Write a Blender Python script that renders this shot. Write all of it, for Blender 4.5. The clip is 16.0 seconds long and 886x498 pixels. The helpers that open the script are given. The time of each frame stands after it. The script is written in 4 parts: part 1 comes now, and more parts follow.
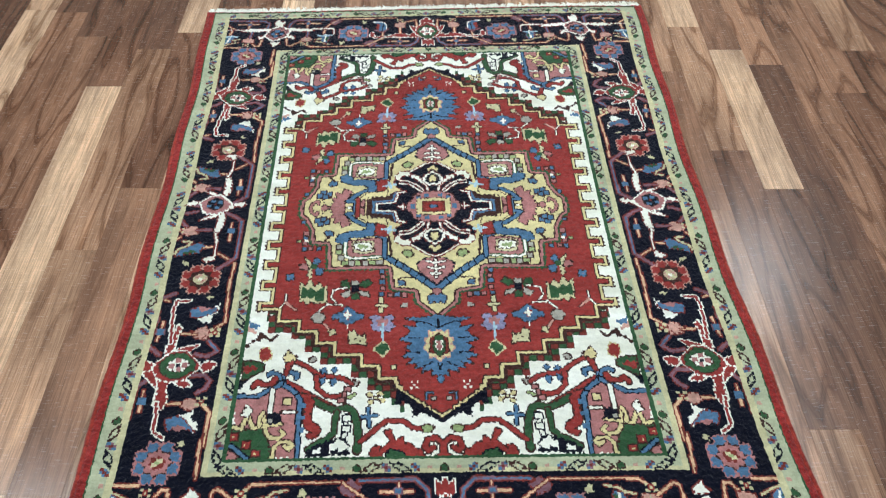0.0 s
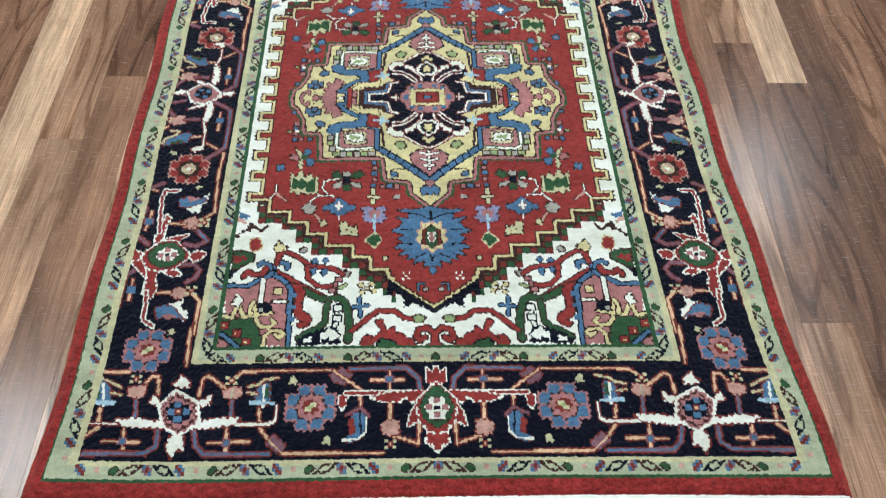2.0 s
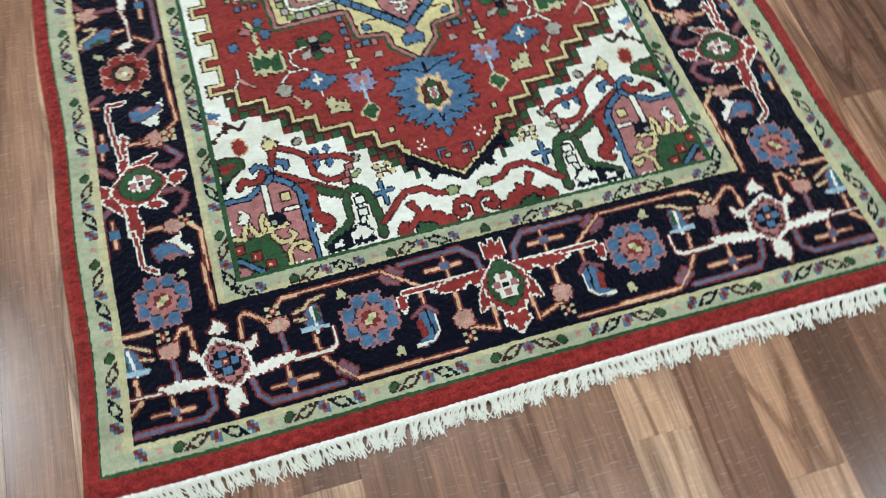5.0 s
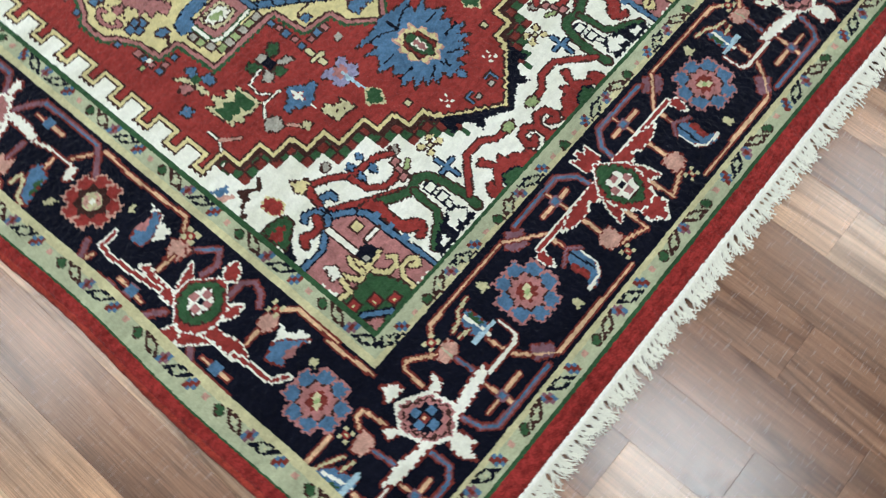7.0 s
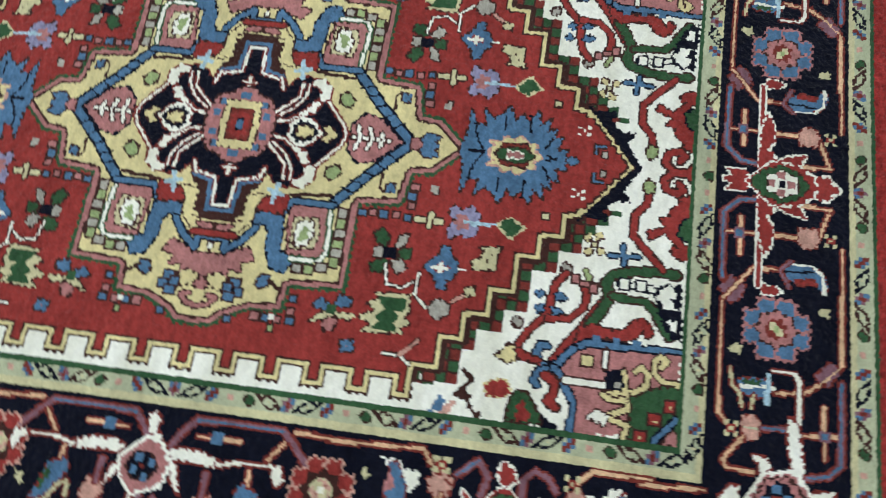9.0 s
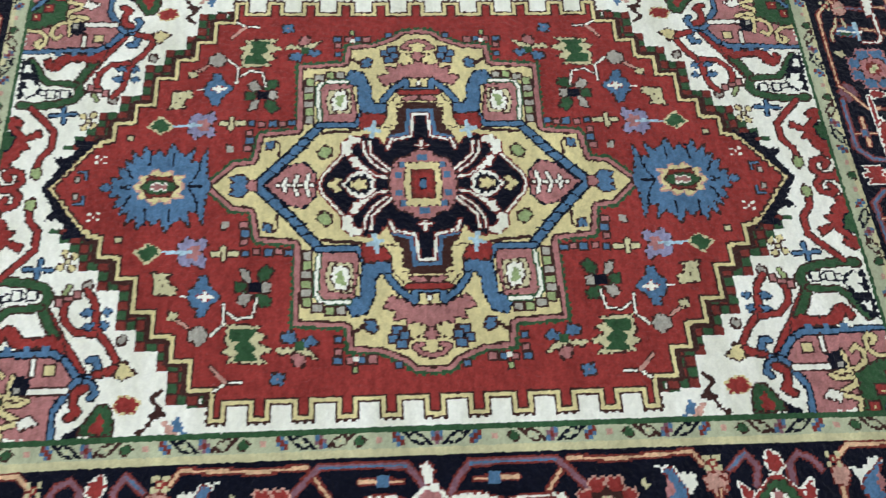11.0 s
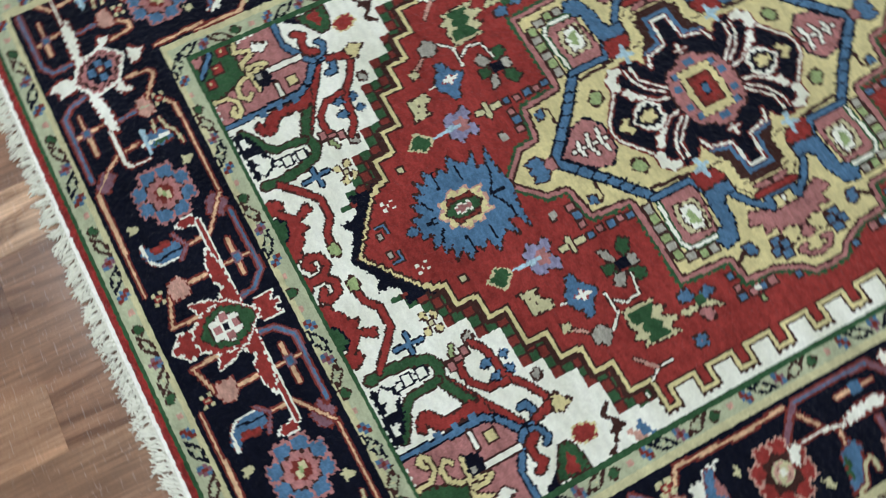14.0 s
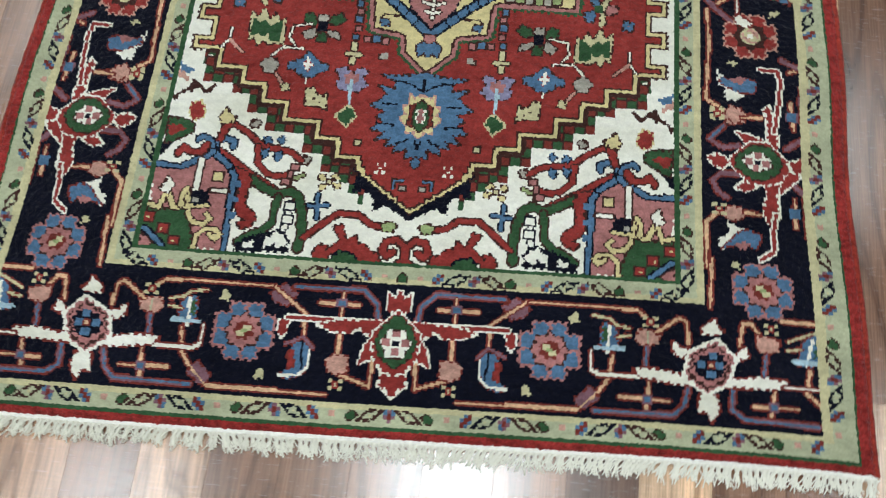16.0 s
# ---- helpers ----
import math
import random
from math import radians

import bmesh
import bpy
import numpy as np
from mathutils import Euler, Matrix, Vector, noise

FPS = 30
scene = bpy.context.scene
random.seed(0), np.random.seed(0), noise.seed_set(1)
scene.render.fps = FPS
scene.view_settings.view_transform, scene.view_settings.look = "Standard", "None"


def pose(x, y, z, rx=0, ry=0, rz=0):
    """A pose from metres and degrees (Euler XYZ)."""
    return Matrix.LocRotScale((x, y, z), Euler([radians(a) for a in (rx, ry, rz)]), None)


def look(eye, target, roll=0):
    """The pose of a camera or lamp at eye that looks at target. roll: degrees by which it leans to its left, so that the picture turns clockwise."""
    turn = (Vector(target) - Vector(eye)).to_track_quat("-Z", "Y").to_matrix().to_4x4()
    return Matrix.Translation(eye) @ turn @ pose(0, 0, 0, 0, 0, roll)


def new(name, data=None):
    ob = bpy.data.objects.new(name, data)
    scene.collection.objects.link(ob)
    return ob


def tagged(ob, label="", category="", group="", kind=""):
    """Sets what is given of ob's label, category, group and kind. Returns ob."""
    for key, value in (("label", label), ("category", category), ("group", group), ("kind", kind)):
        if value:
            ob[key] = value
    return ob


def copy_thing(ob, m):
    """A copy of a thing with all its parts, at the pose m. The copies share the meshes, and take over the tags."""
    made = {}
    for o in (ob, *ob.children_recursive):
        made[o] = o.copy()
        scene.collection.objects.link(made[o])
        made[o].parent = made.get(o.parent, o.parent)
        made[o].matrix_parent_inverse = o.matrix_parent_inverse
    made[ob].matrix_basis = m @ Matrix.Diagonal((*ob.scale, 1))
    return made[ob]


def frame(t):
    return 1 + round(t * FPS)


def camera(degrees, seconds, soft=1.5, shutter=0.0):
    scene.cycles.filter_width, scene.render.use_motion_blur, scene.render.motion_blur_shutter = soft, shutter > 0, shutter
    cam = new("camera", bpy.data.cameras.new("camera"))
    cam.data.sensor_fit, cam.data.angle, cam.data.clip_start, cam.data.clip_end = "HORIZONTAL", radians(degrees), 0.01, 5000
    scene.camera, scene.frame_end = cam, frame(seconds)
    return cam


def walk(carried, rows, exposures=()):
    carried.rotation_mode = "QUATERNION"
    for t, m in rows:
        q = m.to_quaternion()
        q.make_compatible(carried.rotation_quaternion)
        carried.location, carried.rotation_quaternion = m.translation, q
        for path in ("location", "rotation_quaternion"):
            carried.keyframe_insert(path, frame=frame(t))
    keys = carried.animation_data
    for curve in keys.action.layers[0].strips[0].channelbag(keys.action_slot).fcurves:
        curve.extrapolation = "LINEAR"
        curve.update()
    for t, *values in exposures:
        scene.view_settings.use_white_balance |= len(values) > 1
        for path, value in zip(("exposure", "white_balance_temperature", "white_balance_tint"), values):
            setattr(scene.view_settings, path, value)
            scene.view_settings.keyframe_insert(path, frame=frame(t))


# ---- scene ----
cam = camera(52.6, 16.0, soft=1.1, shutter=0.5)
PATH = [
    (0, (-0.009, -1.406, 1.288), (0.019, 0.008, -0.126), 0.7),
    (0.5, (-0.009, -1.408, 1.279), (0.019, -0.022, -0.163), 0.9),
    (1, (-0.008, -1.407, 1.269), (0.021, -0.06, -0.209), 1.2),
    (1.5, (-0.008, -1.409, 1.26), (0.024, -0.103, -0.254), 1.4),
    (2, (-0.001, -1.411, 1.248), (0.034, -0.149, -0.303), 1.5),
    (2.5, (0.003, -1.41, 1.238), (0.038, -0.181, -0.34), 1.4),
    (3, (-0.001, -1.403, 1.234), (0.037, -0.198, -0.361), 1.5),
    (3.5, (-0.007, -1.397, 1.232), (0.042, -0.206, -0.374), 2.2),
    (4, (-0.07, -1.376, 1.218), (0.027, -0.226, -0.416), 3.7),
    (4.2, (-0.102, -1.361, 1.213), (0.003, -0.253, -0.448), 2.6),
    (6.3, (-0.405, -0.917, 1.074), (0.05, -0.446, -0.816), 6.1),
    (6.5, (-0.432, -0.911, 1.071), (0.032, -0.431, -0.814), 4.0),
    (7, (-0.52, -0.895, 1.075), (0.027, -0.388, -0.781), -2.0),
    (7.5, (-0.575, -0.831, 1.106), (0.035, -0.351, -0.737), -3.6),
    (8, (-0.611, -0.676, 1.106), (0.044, -0.355, -0.757), -1.5),
    (8.5, (-0.551, -0.532, 1.086), (0.079, -0.274, -0.794), -4.2),
    (8.7, (-0.523, -0.481, 1.084), (0.116, -0.256, -0.798), -5.3),
    (10.8, (-0.661, 0.027, 1.073), (0.286, -0.114, -0.682), 6.9),
    (11, (-0.681, 0.054, 1.081), (0.263, -0.076, -0.678), 6.7),
    (11.5, (-0.703, 0.156, 1.095), (0.251, 0.01, -0.656), 6.8),
    (12, (-0.707, 0.276, 1.102), (0.259, 0.095, -0.64), 7.7),
    (12.5, (-0.62, 0.343, 1.076), (0.265, 0.209, -0.713), 6.7),
    (13, (-0.494, 0.386, 1.052), (0.27, 0.344, -0.796), -1.8),
    (13.5, (-0.424, 0.447, 1.045), (0.255, 0.373, -0.835), -3.9),
    (14, (-0.368, 0.582, 1.064), (0.21, 0.279, -0.827), 0.8),
    (14.5, (-0.362, 0.69, 1.079), (0.162, 0.223, -0.794), 3.8),
    (15, (-0.34, 0.809, 1.101), (0.054, 0.217, -0.768), 3.0),
    (15.5, (-0.217, 0.873, 1.102), (-0.012, 0.267, -0.793), -3.0),
    (16, (-0.13, 0.961, 1.122), (-0.015, 0.279, -0.754), -3.3),
]
walk(cam, [(t, look(eye, target, roll)) for t, eye, target, roll in PATH],
     exposures=[(0, 0.12, 6500, 10), (4.2, 0.04, 6550, 10), (7, -0.01, 6800, 11), (8.5, -0.13, 6700, 11), (11, -0.14, 6750, 14),
                (12.5, -0.22, 6750, 14), (14.5, -0.31, 6700, 11), (16, -0.30, 6950, 12)])

# ---- light: ceiling panels of a showroom, faint even background outside the closed room ----
world = bpy.data.worlds.new("showroom_air")
scene.world = world
world.use_nodes = True
world.node_tree.nodes["Background"].inputs[0].default_value = (0.9, 0.95, 1.0, 1)
world.node_tree.nodes["Background"].inputs[1].default_value = 0.25
scene.view_settings.exposure = 0.0

ROOM = (-3.2, 3.2, -3.6, 3.6, 2.75)          # x0, x1, y0, y1, ceiling
# first four follow the floor glare; the rest are added fill, never seen
PANELS = [(-0.05, 0.62, 33), (0.5, -1.25, 10), (2.1, -1.3, 7), (1.35, 0.95, 17), (-1.6, -1.1, 7), (-1.95, 0.45, 8), (1.9, 2.35, 4), (-0.95, 1.3, 4), (0.1, 3.1, 14), (-0.3, -2.7, 16)]  # x, y, watts
PANEL_SIZE = (0.6, 0.8)
for px, py, watts in PANELS:
    lamp = bpy.data.lights.new("panel_lamp", "AREA")
    lamp.shape, lamp.size, lamp.size_y = "RECTANGLE", PANEL_SIZE[0] - 0.04, PANEL_SIZE[1] - 0.04
    lamp.energy, lamp.color = watts, (0.812, 0.948, 1.045)
    new("panel_lamp", lamp).matrix_world = pose(px, py, ROOM[4] - 0.035)

# ---- materials ----


def node_tree(name, rough):
    m = bpy.data.materials.new(name)
    m.use_nodes = True
    nt = m.node_tree
    bsdf = nt.nodes["Principled BSDF"]
    bsdf.inputs["Roughness"].default_value = rough
    return m, nt, bsdf


def link(nt, a, b):
    nt.links.new(a, b)


def noise_node(nt, scale, detail=4.0, rough=0.55, vec=None, stretch=None):
    n = nt.nodes.new("ShaderNodeTexNoise")
    n.inputs["Scale"].default_value = scale
    n.inputs["Detail"].default_value = detail
    n.inputs["Roughness"].default_value = rough
    if vec is not None:
        if stretch:
            mp = nt.nodes.new("ShaderNodeMapping")
            mp.inputs["Scale"].default_value = stretch
            link(nt, vec, mp.inputs["Vector"])
            vec = mp.outputs["Vector"]
        link(nt, vec, n.inputs["Vector"])
    return n


def ramp_node(nt, fac, stops):
    r = nt.nodes.new("ShaderNodeValToRGB")
    els = r.color_ramp.elements
    while len(els) < len(stops):
        els.new(0.5)
    for e, (p, c) in zip(els, stops):
        e.position, e.color = p, (*c, 1) if len(c) == 3 else c
    link(nt, fac, r.inputs[0])
    return r


def mix_node(nt, kind, fac, a, b):
    m = nt.nodes.new("ShaderNodeMix")
    m.data_type, m.blend_type = "RGBA", kind
    for socket, value in ((m.inputs["Factor"], fac), (m.inputs["A"], a), (m.inputs["B"], b)):
        if hasattr(value, "is_linked"):
            link(nt, value, socket)
        else:
            socket.default_value = value if not isinstance(value, tuple) else (*value, 1)
    return m.outputs["Result"]


def bump_node(nt, bsdf, height, strength, distance):
    b = nt.nodes.new("ShaderNodeBump")
    b.inputs["Strength"].default_value = strength
    b.inputs["Distance"].default_value = distance
    link(nt, height, b.inputs["Height"])
    link(nt, b.outputs["Normal"], bsdf.inputs["Normal"])


def wool(name, colour, fuzz=0.30):
    """Knotted wool pile: slow dye streaks across the rows, fine tuft grain, soft sheen."""
    m, nt, bsdf = node_tree(name, 0.92)
    co = nt.nodes.new("ShaderNodeTexCoord").outputs["Object"]
    abrash = noise_node(nt, 9.0, 4, 0.6, co, (0.8, 2.2, 1))
    tufts = noise_node(nt, 330.0, 3, 0.75, co)
    dark = tuple(c * 0.84 for c in colour)
    light = tuple(min(1, c * 1.22 + 0.002) for c in colour)
    base = ramp_node(nt, abrash.outputs["Fac"], [(0.3, dark), (0.7, light)]).outputs["Color"]
    grain = ramp_node(nt, tufts.outputs["Fac"], [(0.3, (1 - fuzz,) * 3), (0.7, (1 + fuzz * 0.5,) * 3)]).outputs["Color"]
    clumps = noise_node(nt, 75.0, 3, 0.65, co, (1.0, 1.6, 1))
    brushed = ramp_node(nt, clumps.outputs["Fac"], [(0.34, (1 - fuzz * 0.75,) * 3), (0.62, (1 + fuzz * 0.45,) * 3)]).outputs["Color"]
    base = mix_node(nt, "MULTIPLY", 1.0, base, brushed)
    link(nt, mix_node(nt, "MULTIPLY", 1.0, base, grain), bsdf.inputs["Base Color"])
    bsdf.inputs["Specular IOR Level"].default_value = 0.04
    bsdf.inputs["Sheen Weight"].default_value = 0.16
    bsdf.inputs["Sheen Roughness"].default_value = 0.4
    bump_node(nt, bsdf, tufts.outputs["Fac"], 0.8, 0.003)
    return m


INKS = {
    "red": (0.31, 0.042, 0.036), "navy": (0.0045, 0.0055, 0.0135), "white": (0.90, 0.90, 0.74), "gold": (0.70, 0.61, 0.31),
    "blue": (0.085, 0.185, 0.31), "pink": (0.45, 0.19, 0.18), "green": (0.036, 0.10, 0.043), "sage": (0.46, 0.49, 0.325),
    "brown": (0.055, 0.022, 0.018), "straw": (0.60, 0.56, 0.33), "orange": (0.76, 0.50, 0.30), "sky": (0.42, 0.60, 0.68),
    "mauve": (0.24, 0.12, 0.15), "grey": (0.42, 0.40, 0.34), "rust": (0.20, 0.036, 0.028), "leaf": (0.33, 0.42, 0.19), "blush": (0.60, 0.34, 0.27), "lilac": (0.29, 0.28, 0.42), "brick": (0.34, 0.036, 0.032),
}
INK_ID = {k: n for n, k in enumerate(INKS)}
WOOL = [wool("wool_" + k, c, 0.09 if k == "white" else 0.16 if k in ("gold", "straw", "sage") else 0.50 if k == "brick" else 0.30) for k, c in INKS.items()]


def wood_floor():
    m, nt, bsdf = node_tree("laminate_wood", 0.28)
    bsdf.inputs["Specular IOR Level"].default_value = 0.95
    bsdf.inputs["Coat Weight"].default_value = 0.18
    bsdf.inputs["Coat Roughness"].default_value = 0.16
    info = nt.nodes.new("ShaderNodeObjectInfo")
    co = nt.nodes.new("ShaderNodeTexCoord").outputs["Object"]
    shift = nt.nodes.new("ShaderNodeVectorMath")
    shift.operation = "MULTIPLY_ADD"
    comb = nt.nodes.new("ShaderNodeCombineXYZ")
    for s in ("X", "Y", "Z"):
        link(nt, info.outputs["Random"], comb.inputs[s])
    link(nt, comb.outputs[0], shift.inputs[0])
    shift.inputs[1].default_value = (7.3, 31.0, 11.0)
    link(nt, co, shift.inputs[2])
    vec = shift.outputs[0]
    sep = nt.nodes.new("ShaderNodeSeparateColor")
    link(nt, info.outputs["Color"], sep.inputs[0])
    tone = ramp_node(nt, sep.outputs[0], [(0.0, (0.112, 0.059, 0.042)), (0.3, (0.200, 0.106, 0.069)), (0.52, (0.300, 0.167, 0.107)),
                                         (0.72, (0.412, 0.254, 0.166)), (0.9, (0.55, 0.371, 0.252)), (1.0, (0.64, 0.460, 0.318))]).outputs["Color"]
    swirl = noise_node(nt, 1.0, 1.5, 0.4, vec, (11.0, 1.5, 1))
    rings = nt.nodes.new("ShaderNodeMath")
    rings.operation = "SINE"
    mul = nt.nodes.new("ShaderNodeMath")
    mul.operation, mul.inputs[1].default_value = "MULTIPLY", 46.0
    link(nt, swirl.outputs["Fac"], mul.inputs[0])
    link(nt, mul.outputs[0], rings.inputs[0])
    flame = ramp_node(nt, rings.outputs[0], [(0.0, (1.16, 1.15, 1.14)), (0.5, (1.04, 1.02, 1.0)), (0.80, (0.80, 0.74, 0.70)), (0.93, (0.54, 0.46, 0.41)), (1.0, (0.72, 0.65, 0.60))]).outputs["Color"]
    bands = noise_node(nt, 1.0, 3, 0.55, vec, (38.0, 1.3, 1))
    streak = ramp_node(nt, bands.outputs["Fac"], [(0.30, (0.80, 0.77, 0.75)), (0.5, (1.0, 0.99, 0.97)), (0.70, (1.22, 1.18, 1.13))]).outputs["Color"]
    fibre = noise_node(nt, 1.0, 5, 0.65, vec, (420.0, 11.0, 1))
    grain = ramp_node(nt, fibre.outputs["Fac"], [(0.34, (0.58, 0.54, 0.51)), (0.62, (1.18, 1.18, 1.17))]).outputs["Color"]
    cloud = noise_node(nt, 1.0, 4, 0.55, vec, (8.0, 2.4, 1))
    blotch = ramp_node(nt, cloud.outputs["Fac"], [(0.3, (0.66, 0.61, 0.59)), (0.5, (1.0, 0.98, 0.96)), (0.7, (1.28, 1.25, 1.20))]).outputs["Color"]
    saw = noise_node(nt, 1.0, 3, 0.6, vec, (22.0, 330.0, 1))
    marks = ramp_node(nt, saw.outputs["Fac"], [(0.40, (1.0, 1.0, 1.0)), (0.68, (1.22, 1.20, 1.16))]).outputs["Color"]
    pick = ramp_node(nt, sep.outputs[1], [(0.15, (0.3,) * 3), (0.5, (1.0,) * 3)]).outputs["Color"]
    c = mix_node(nt, "MULTIPLY", pick, tone, flame)
    c = mix_node(nt, "MULTIPLY", 1.0, c, streak)
    c = mix_node(nt, "MULTIPLY", 0.9, c, grain)
    c = mix_node(nt, "MULTIPLY", 1.0, c, blotch)
    c = mix_node(nt, "MULTIPLY", 0.55, c, marks)
    link(nt, c, bsdf.inputs["Base Color"])
    cross = noise_node(nt, 160.0, 3, 0.6, co, (0.25, 2.0, 1))
    r = ramp_node(nt, cross.outputs["Fac"], [(0.3, (0.16,) * 3), (0.7, (0.30,) * 3)])
    link(nt, r.outputs["Color"], bsdf.inputs["Roughness"])
    bump_node(nt, bsdf, fibre.outputs["Fac"], 0.06, 0.0004)
    return m


def plain(name, colour, rough, spread=0.08, scale=6.0):
    m, nt, bsdf = node_tree(name, rough)
    co = nt.nodes.new("ShaderNodeTexCoord").outputs["Object"]
    n = noise_node(nt, scale, 5, 0.6, co)
    lo, hi = tuple(c * (1 - spread) for c in colour), tuple(min(1, c * (1 + spread)) for c in colour)
    link(nt, ramp_node(nt, n.outputs["Fac"], [(0.3, lo), (0.7, hi)]).outputs["Color"], bsdf.inputs["Base Color"])
    f = noise_node(nt, scale * 40, 3, 0.6, co)
    bump_node(nt, bsdf, f.outputs["Fac"], 0.15, 0.001)
    return m


def glowing(name, strength):
    m, nt, bsdf = node_tree(name, 0.5)
    bsdf.inputs["Emission Color"].default_value = (0.812, 0.948, 1.045, 1)
    bsdf.inputs["Emission Strength"].default_value = strength
    return m


OAK = wood_floor()
JOINT = plain("dark_joint", (0.035, 0.022, 0.016), 0.7)
# mid-tone for the unseen walls, chosen to keep their floor reflection dim
PLASTER = plain("wall_paint", (0.42, 0.39, 0.35), 0.8)
TILE = plain("ceiling_tile", (0.78, 0.78, 0.76), 0.9, 0.05, 30)
WHITE_METAL = plain("white_metal", (0.75, 0.75, 0.74), 0.4)
DIFFUSER = glowing("panel_diffuser", 2.0)
COTTON = plain("cotton_fringe", (0.88, 0.87, 0.77), 0.95, 0.14, 90)
COTTON_WEAVE = plain("cotton_weave", (0.90, 0.89, 0.82), 0.95, 0.12, 200)
BINDING = wool("red_binding", (0.37, 0.048, 0.034), 0.45)
GREEN_TAG = plain("green_plastic", (0.012, 0.30, 0.085), 0.35, 0.1, 40)


def part(name, bm, material, parent=None, label=""):
    me = bpy.data.meshes.new(name)
    bm.to_mesh(me)
    bm.free()
    for mat in material if isinstance(material, list) else [material]:
        me.materials.append(mat)
    ob = new(name, me)
    ob.parent = parent
    return tagged(ob, label)


def box(bm, x0, x1, y0, y1, z0, z1):
    r = bmesh.ops.create_cube(bm, size=1.0)
    bmesh.ops.transform(bm, verts=r["verts"], matrix=Matrix.LocRotScale(((x0 + x1) / 2, (y0 + y1) / 2, (z0 + z1) / 2), None, (x1 - x0, y1 - y0, z1 - z0)))
    return r["verts"]


# ---- room ----
# walls and ceiling are never seen, added for bounced light and reflections
X0, X1, Y0, Y1, HIGH = ROOM
for name, spec in (("wall_north", (X0 - 0.12, X1 + 0.12, Y1, Y1 + 0.12)), ("wall_south", (X0 - 0.12, X1 + 0.12, Y0 - 0.12, Y0)),
                   ("wall_east", (X1, X1 + 0.12, Y0, Y1)), ("wall_west", (X0 - 0.12, X0, Y0, Y1))):
    bm = bmesh.new()
    box(bm, *spec, 0, HIGH)
    tagged(part(name, bm, PLASTER), "plain greige wall, unseen, added to close the room", "wall", kind="structure")
bm = bmesh.new()
box(bm, X0, X1, Y0, Y1, HIGH, HIGH + 0.1)
tagged(part("ceiling", bm, TILE), "white ceiling, unseen, added to close the room and hold the panels", "ceiling", kind="structure")


def ceiling_light():
    e = tagged(new("ceiling_light"), "white square-edged ceiling light panel, several added as unseen fill", "ceiling light", "ceiling lights")
    w, l = PANEL_SIZE[0] / 2, PANEL_SIZE[1] / 2
    for n, s in enumerate(((-w - 0.02, w + 0.02, l, l + 0.02), (-w - 0.02, w + 0.02, -l - 0.02, -l), (-w - 0.02, -w, -l, l), (w, w + 0.02, -l, l))):
        bm = bmesh.new()
        box(bm, *s, -0.03, 0)
        part("frame", bm, WHITE_METAL, e)
    bm = bmesh.new()
    box(bm, -w, w, -l, l, -0.022, -0.004)
    part("diffuser", bm, DIFFUSER, e, "glowing white diffuser")
    return e


first_light = ceiling_light()
first_light.matrix_basis = pose(*PANELS[0][:2], HIGH)
# from the fifth panel on these are fill lights, added to even the brightness
for px, py, watts in PANELS[1:]:
    copy_thing(first_light, pose(px, py, HIGH))

# ---- the rug: a weaver's chart in knots, one quarter drawn and mirrored ----
KNOT = 0.0025
HALF_X, HALF_Y = 236, 338
chart = np.full((HALF_Y, HALF_X), INK_ID["navy"], np.int16)
GX, GY = np.meshgrid(np.arange(HALF_X) + 0.5, np.arange(HALF_Y) + 0.5)


def toothed(gx, gy):
    """Knot places with every second pair of rows and columns shifted, which gives woven outlines their teeth."""
    odd_row, odd_col = np.floor(gy / 2) % 2, np.floor(gx / 2) % 2
    return gx + 0.8 * (odd_row - 0.5), gy + 0.8 * (odd_col - 0.5)


SX, SY = toothed(GX, GY)


def points(text):
    return np.array([[float(c) for c in p.split(",")] for p in text.split()])


def inside(p):
    hit = np.zeros(chart.shape, bool)
    for (ax, ay), (bx, by) in zip(p, np.roll(p, -1, 0)):
        if ay != by:
            cross = (ay > SY) != (by > SY)
            hit ^= cross & (SX < (bx - ax) * (SY - ay) / (by - ay) + ax)
    return hit


def away(p, closed):
    """Distance of every knot from a drawn line."""
    far = np.full(chart.shape, 1e9)
    for (ax, ay), (bx, by) in zip(p, np.roll(p, -1, 0)) if closed else zip(p[:-1], p[1:]):
        dx, dy = bx - ax, by - ay
        k = np.clip(((GX - ax) * dx + (GY - ay) * dy) / max(dx * dx + dy * dy, 1e-9), 0, 1)
        far = np.minimum(far, np.hypot(GX - ax - k * dx, GY - ay - k * dy))
    return far


def fill(ink, text, edge=None, width=1.2):
    p = points(text)
    if edge:
        chart[away(p, True) < width] = INK_ID[edge]
    chart[inside(p)] = INK_ID[ink]


def line(ink, width, text, edge=None, border=1.2):
    d = away(points(text), False)
    if edge:
        chart[d < width / 2 + border] = INK_ID[edge]
    chart[d < width / 2] = INK_ID[ink]


def rings(text, inner, *bands):
    """A quarter figure closed through the middle, with nested bands (ink, width) inwards from its outline."""
    p = points(text)
    hit, d = inside(np.vstack([p, [(0, 0)]])), away(p, False)
    chart[hit] = INK_ID[inner]
    reach = 0
    for ink, w in bands:
        chart[hit & (d >= reach) & (d < reach + w)] = INK_ID[ink]
        reach += w
    return hit


def dots(ink, half, text, edge=None):
    for x, y in points(text):
        for k, r in ((edge, half + 0.9), (ink, half)):
            if k:
                chart[(abs(GX - x) < r) & (abs(GY - y) < r)] = INK_ID[k]


def band(ink, x0, y0):
    """All knots inside the inner line |x| < x0, |y| < y0."""
    chart[(GX < x0) & (GY < y0)] = INK_ID[ink]


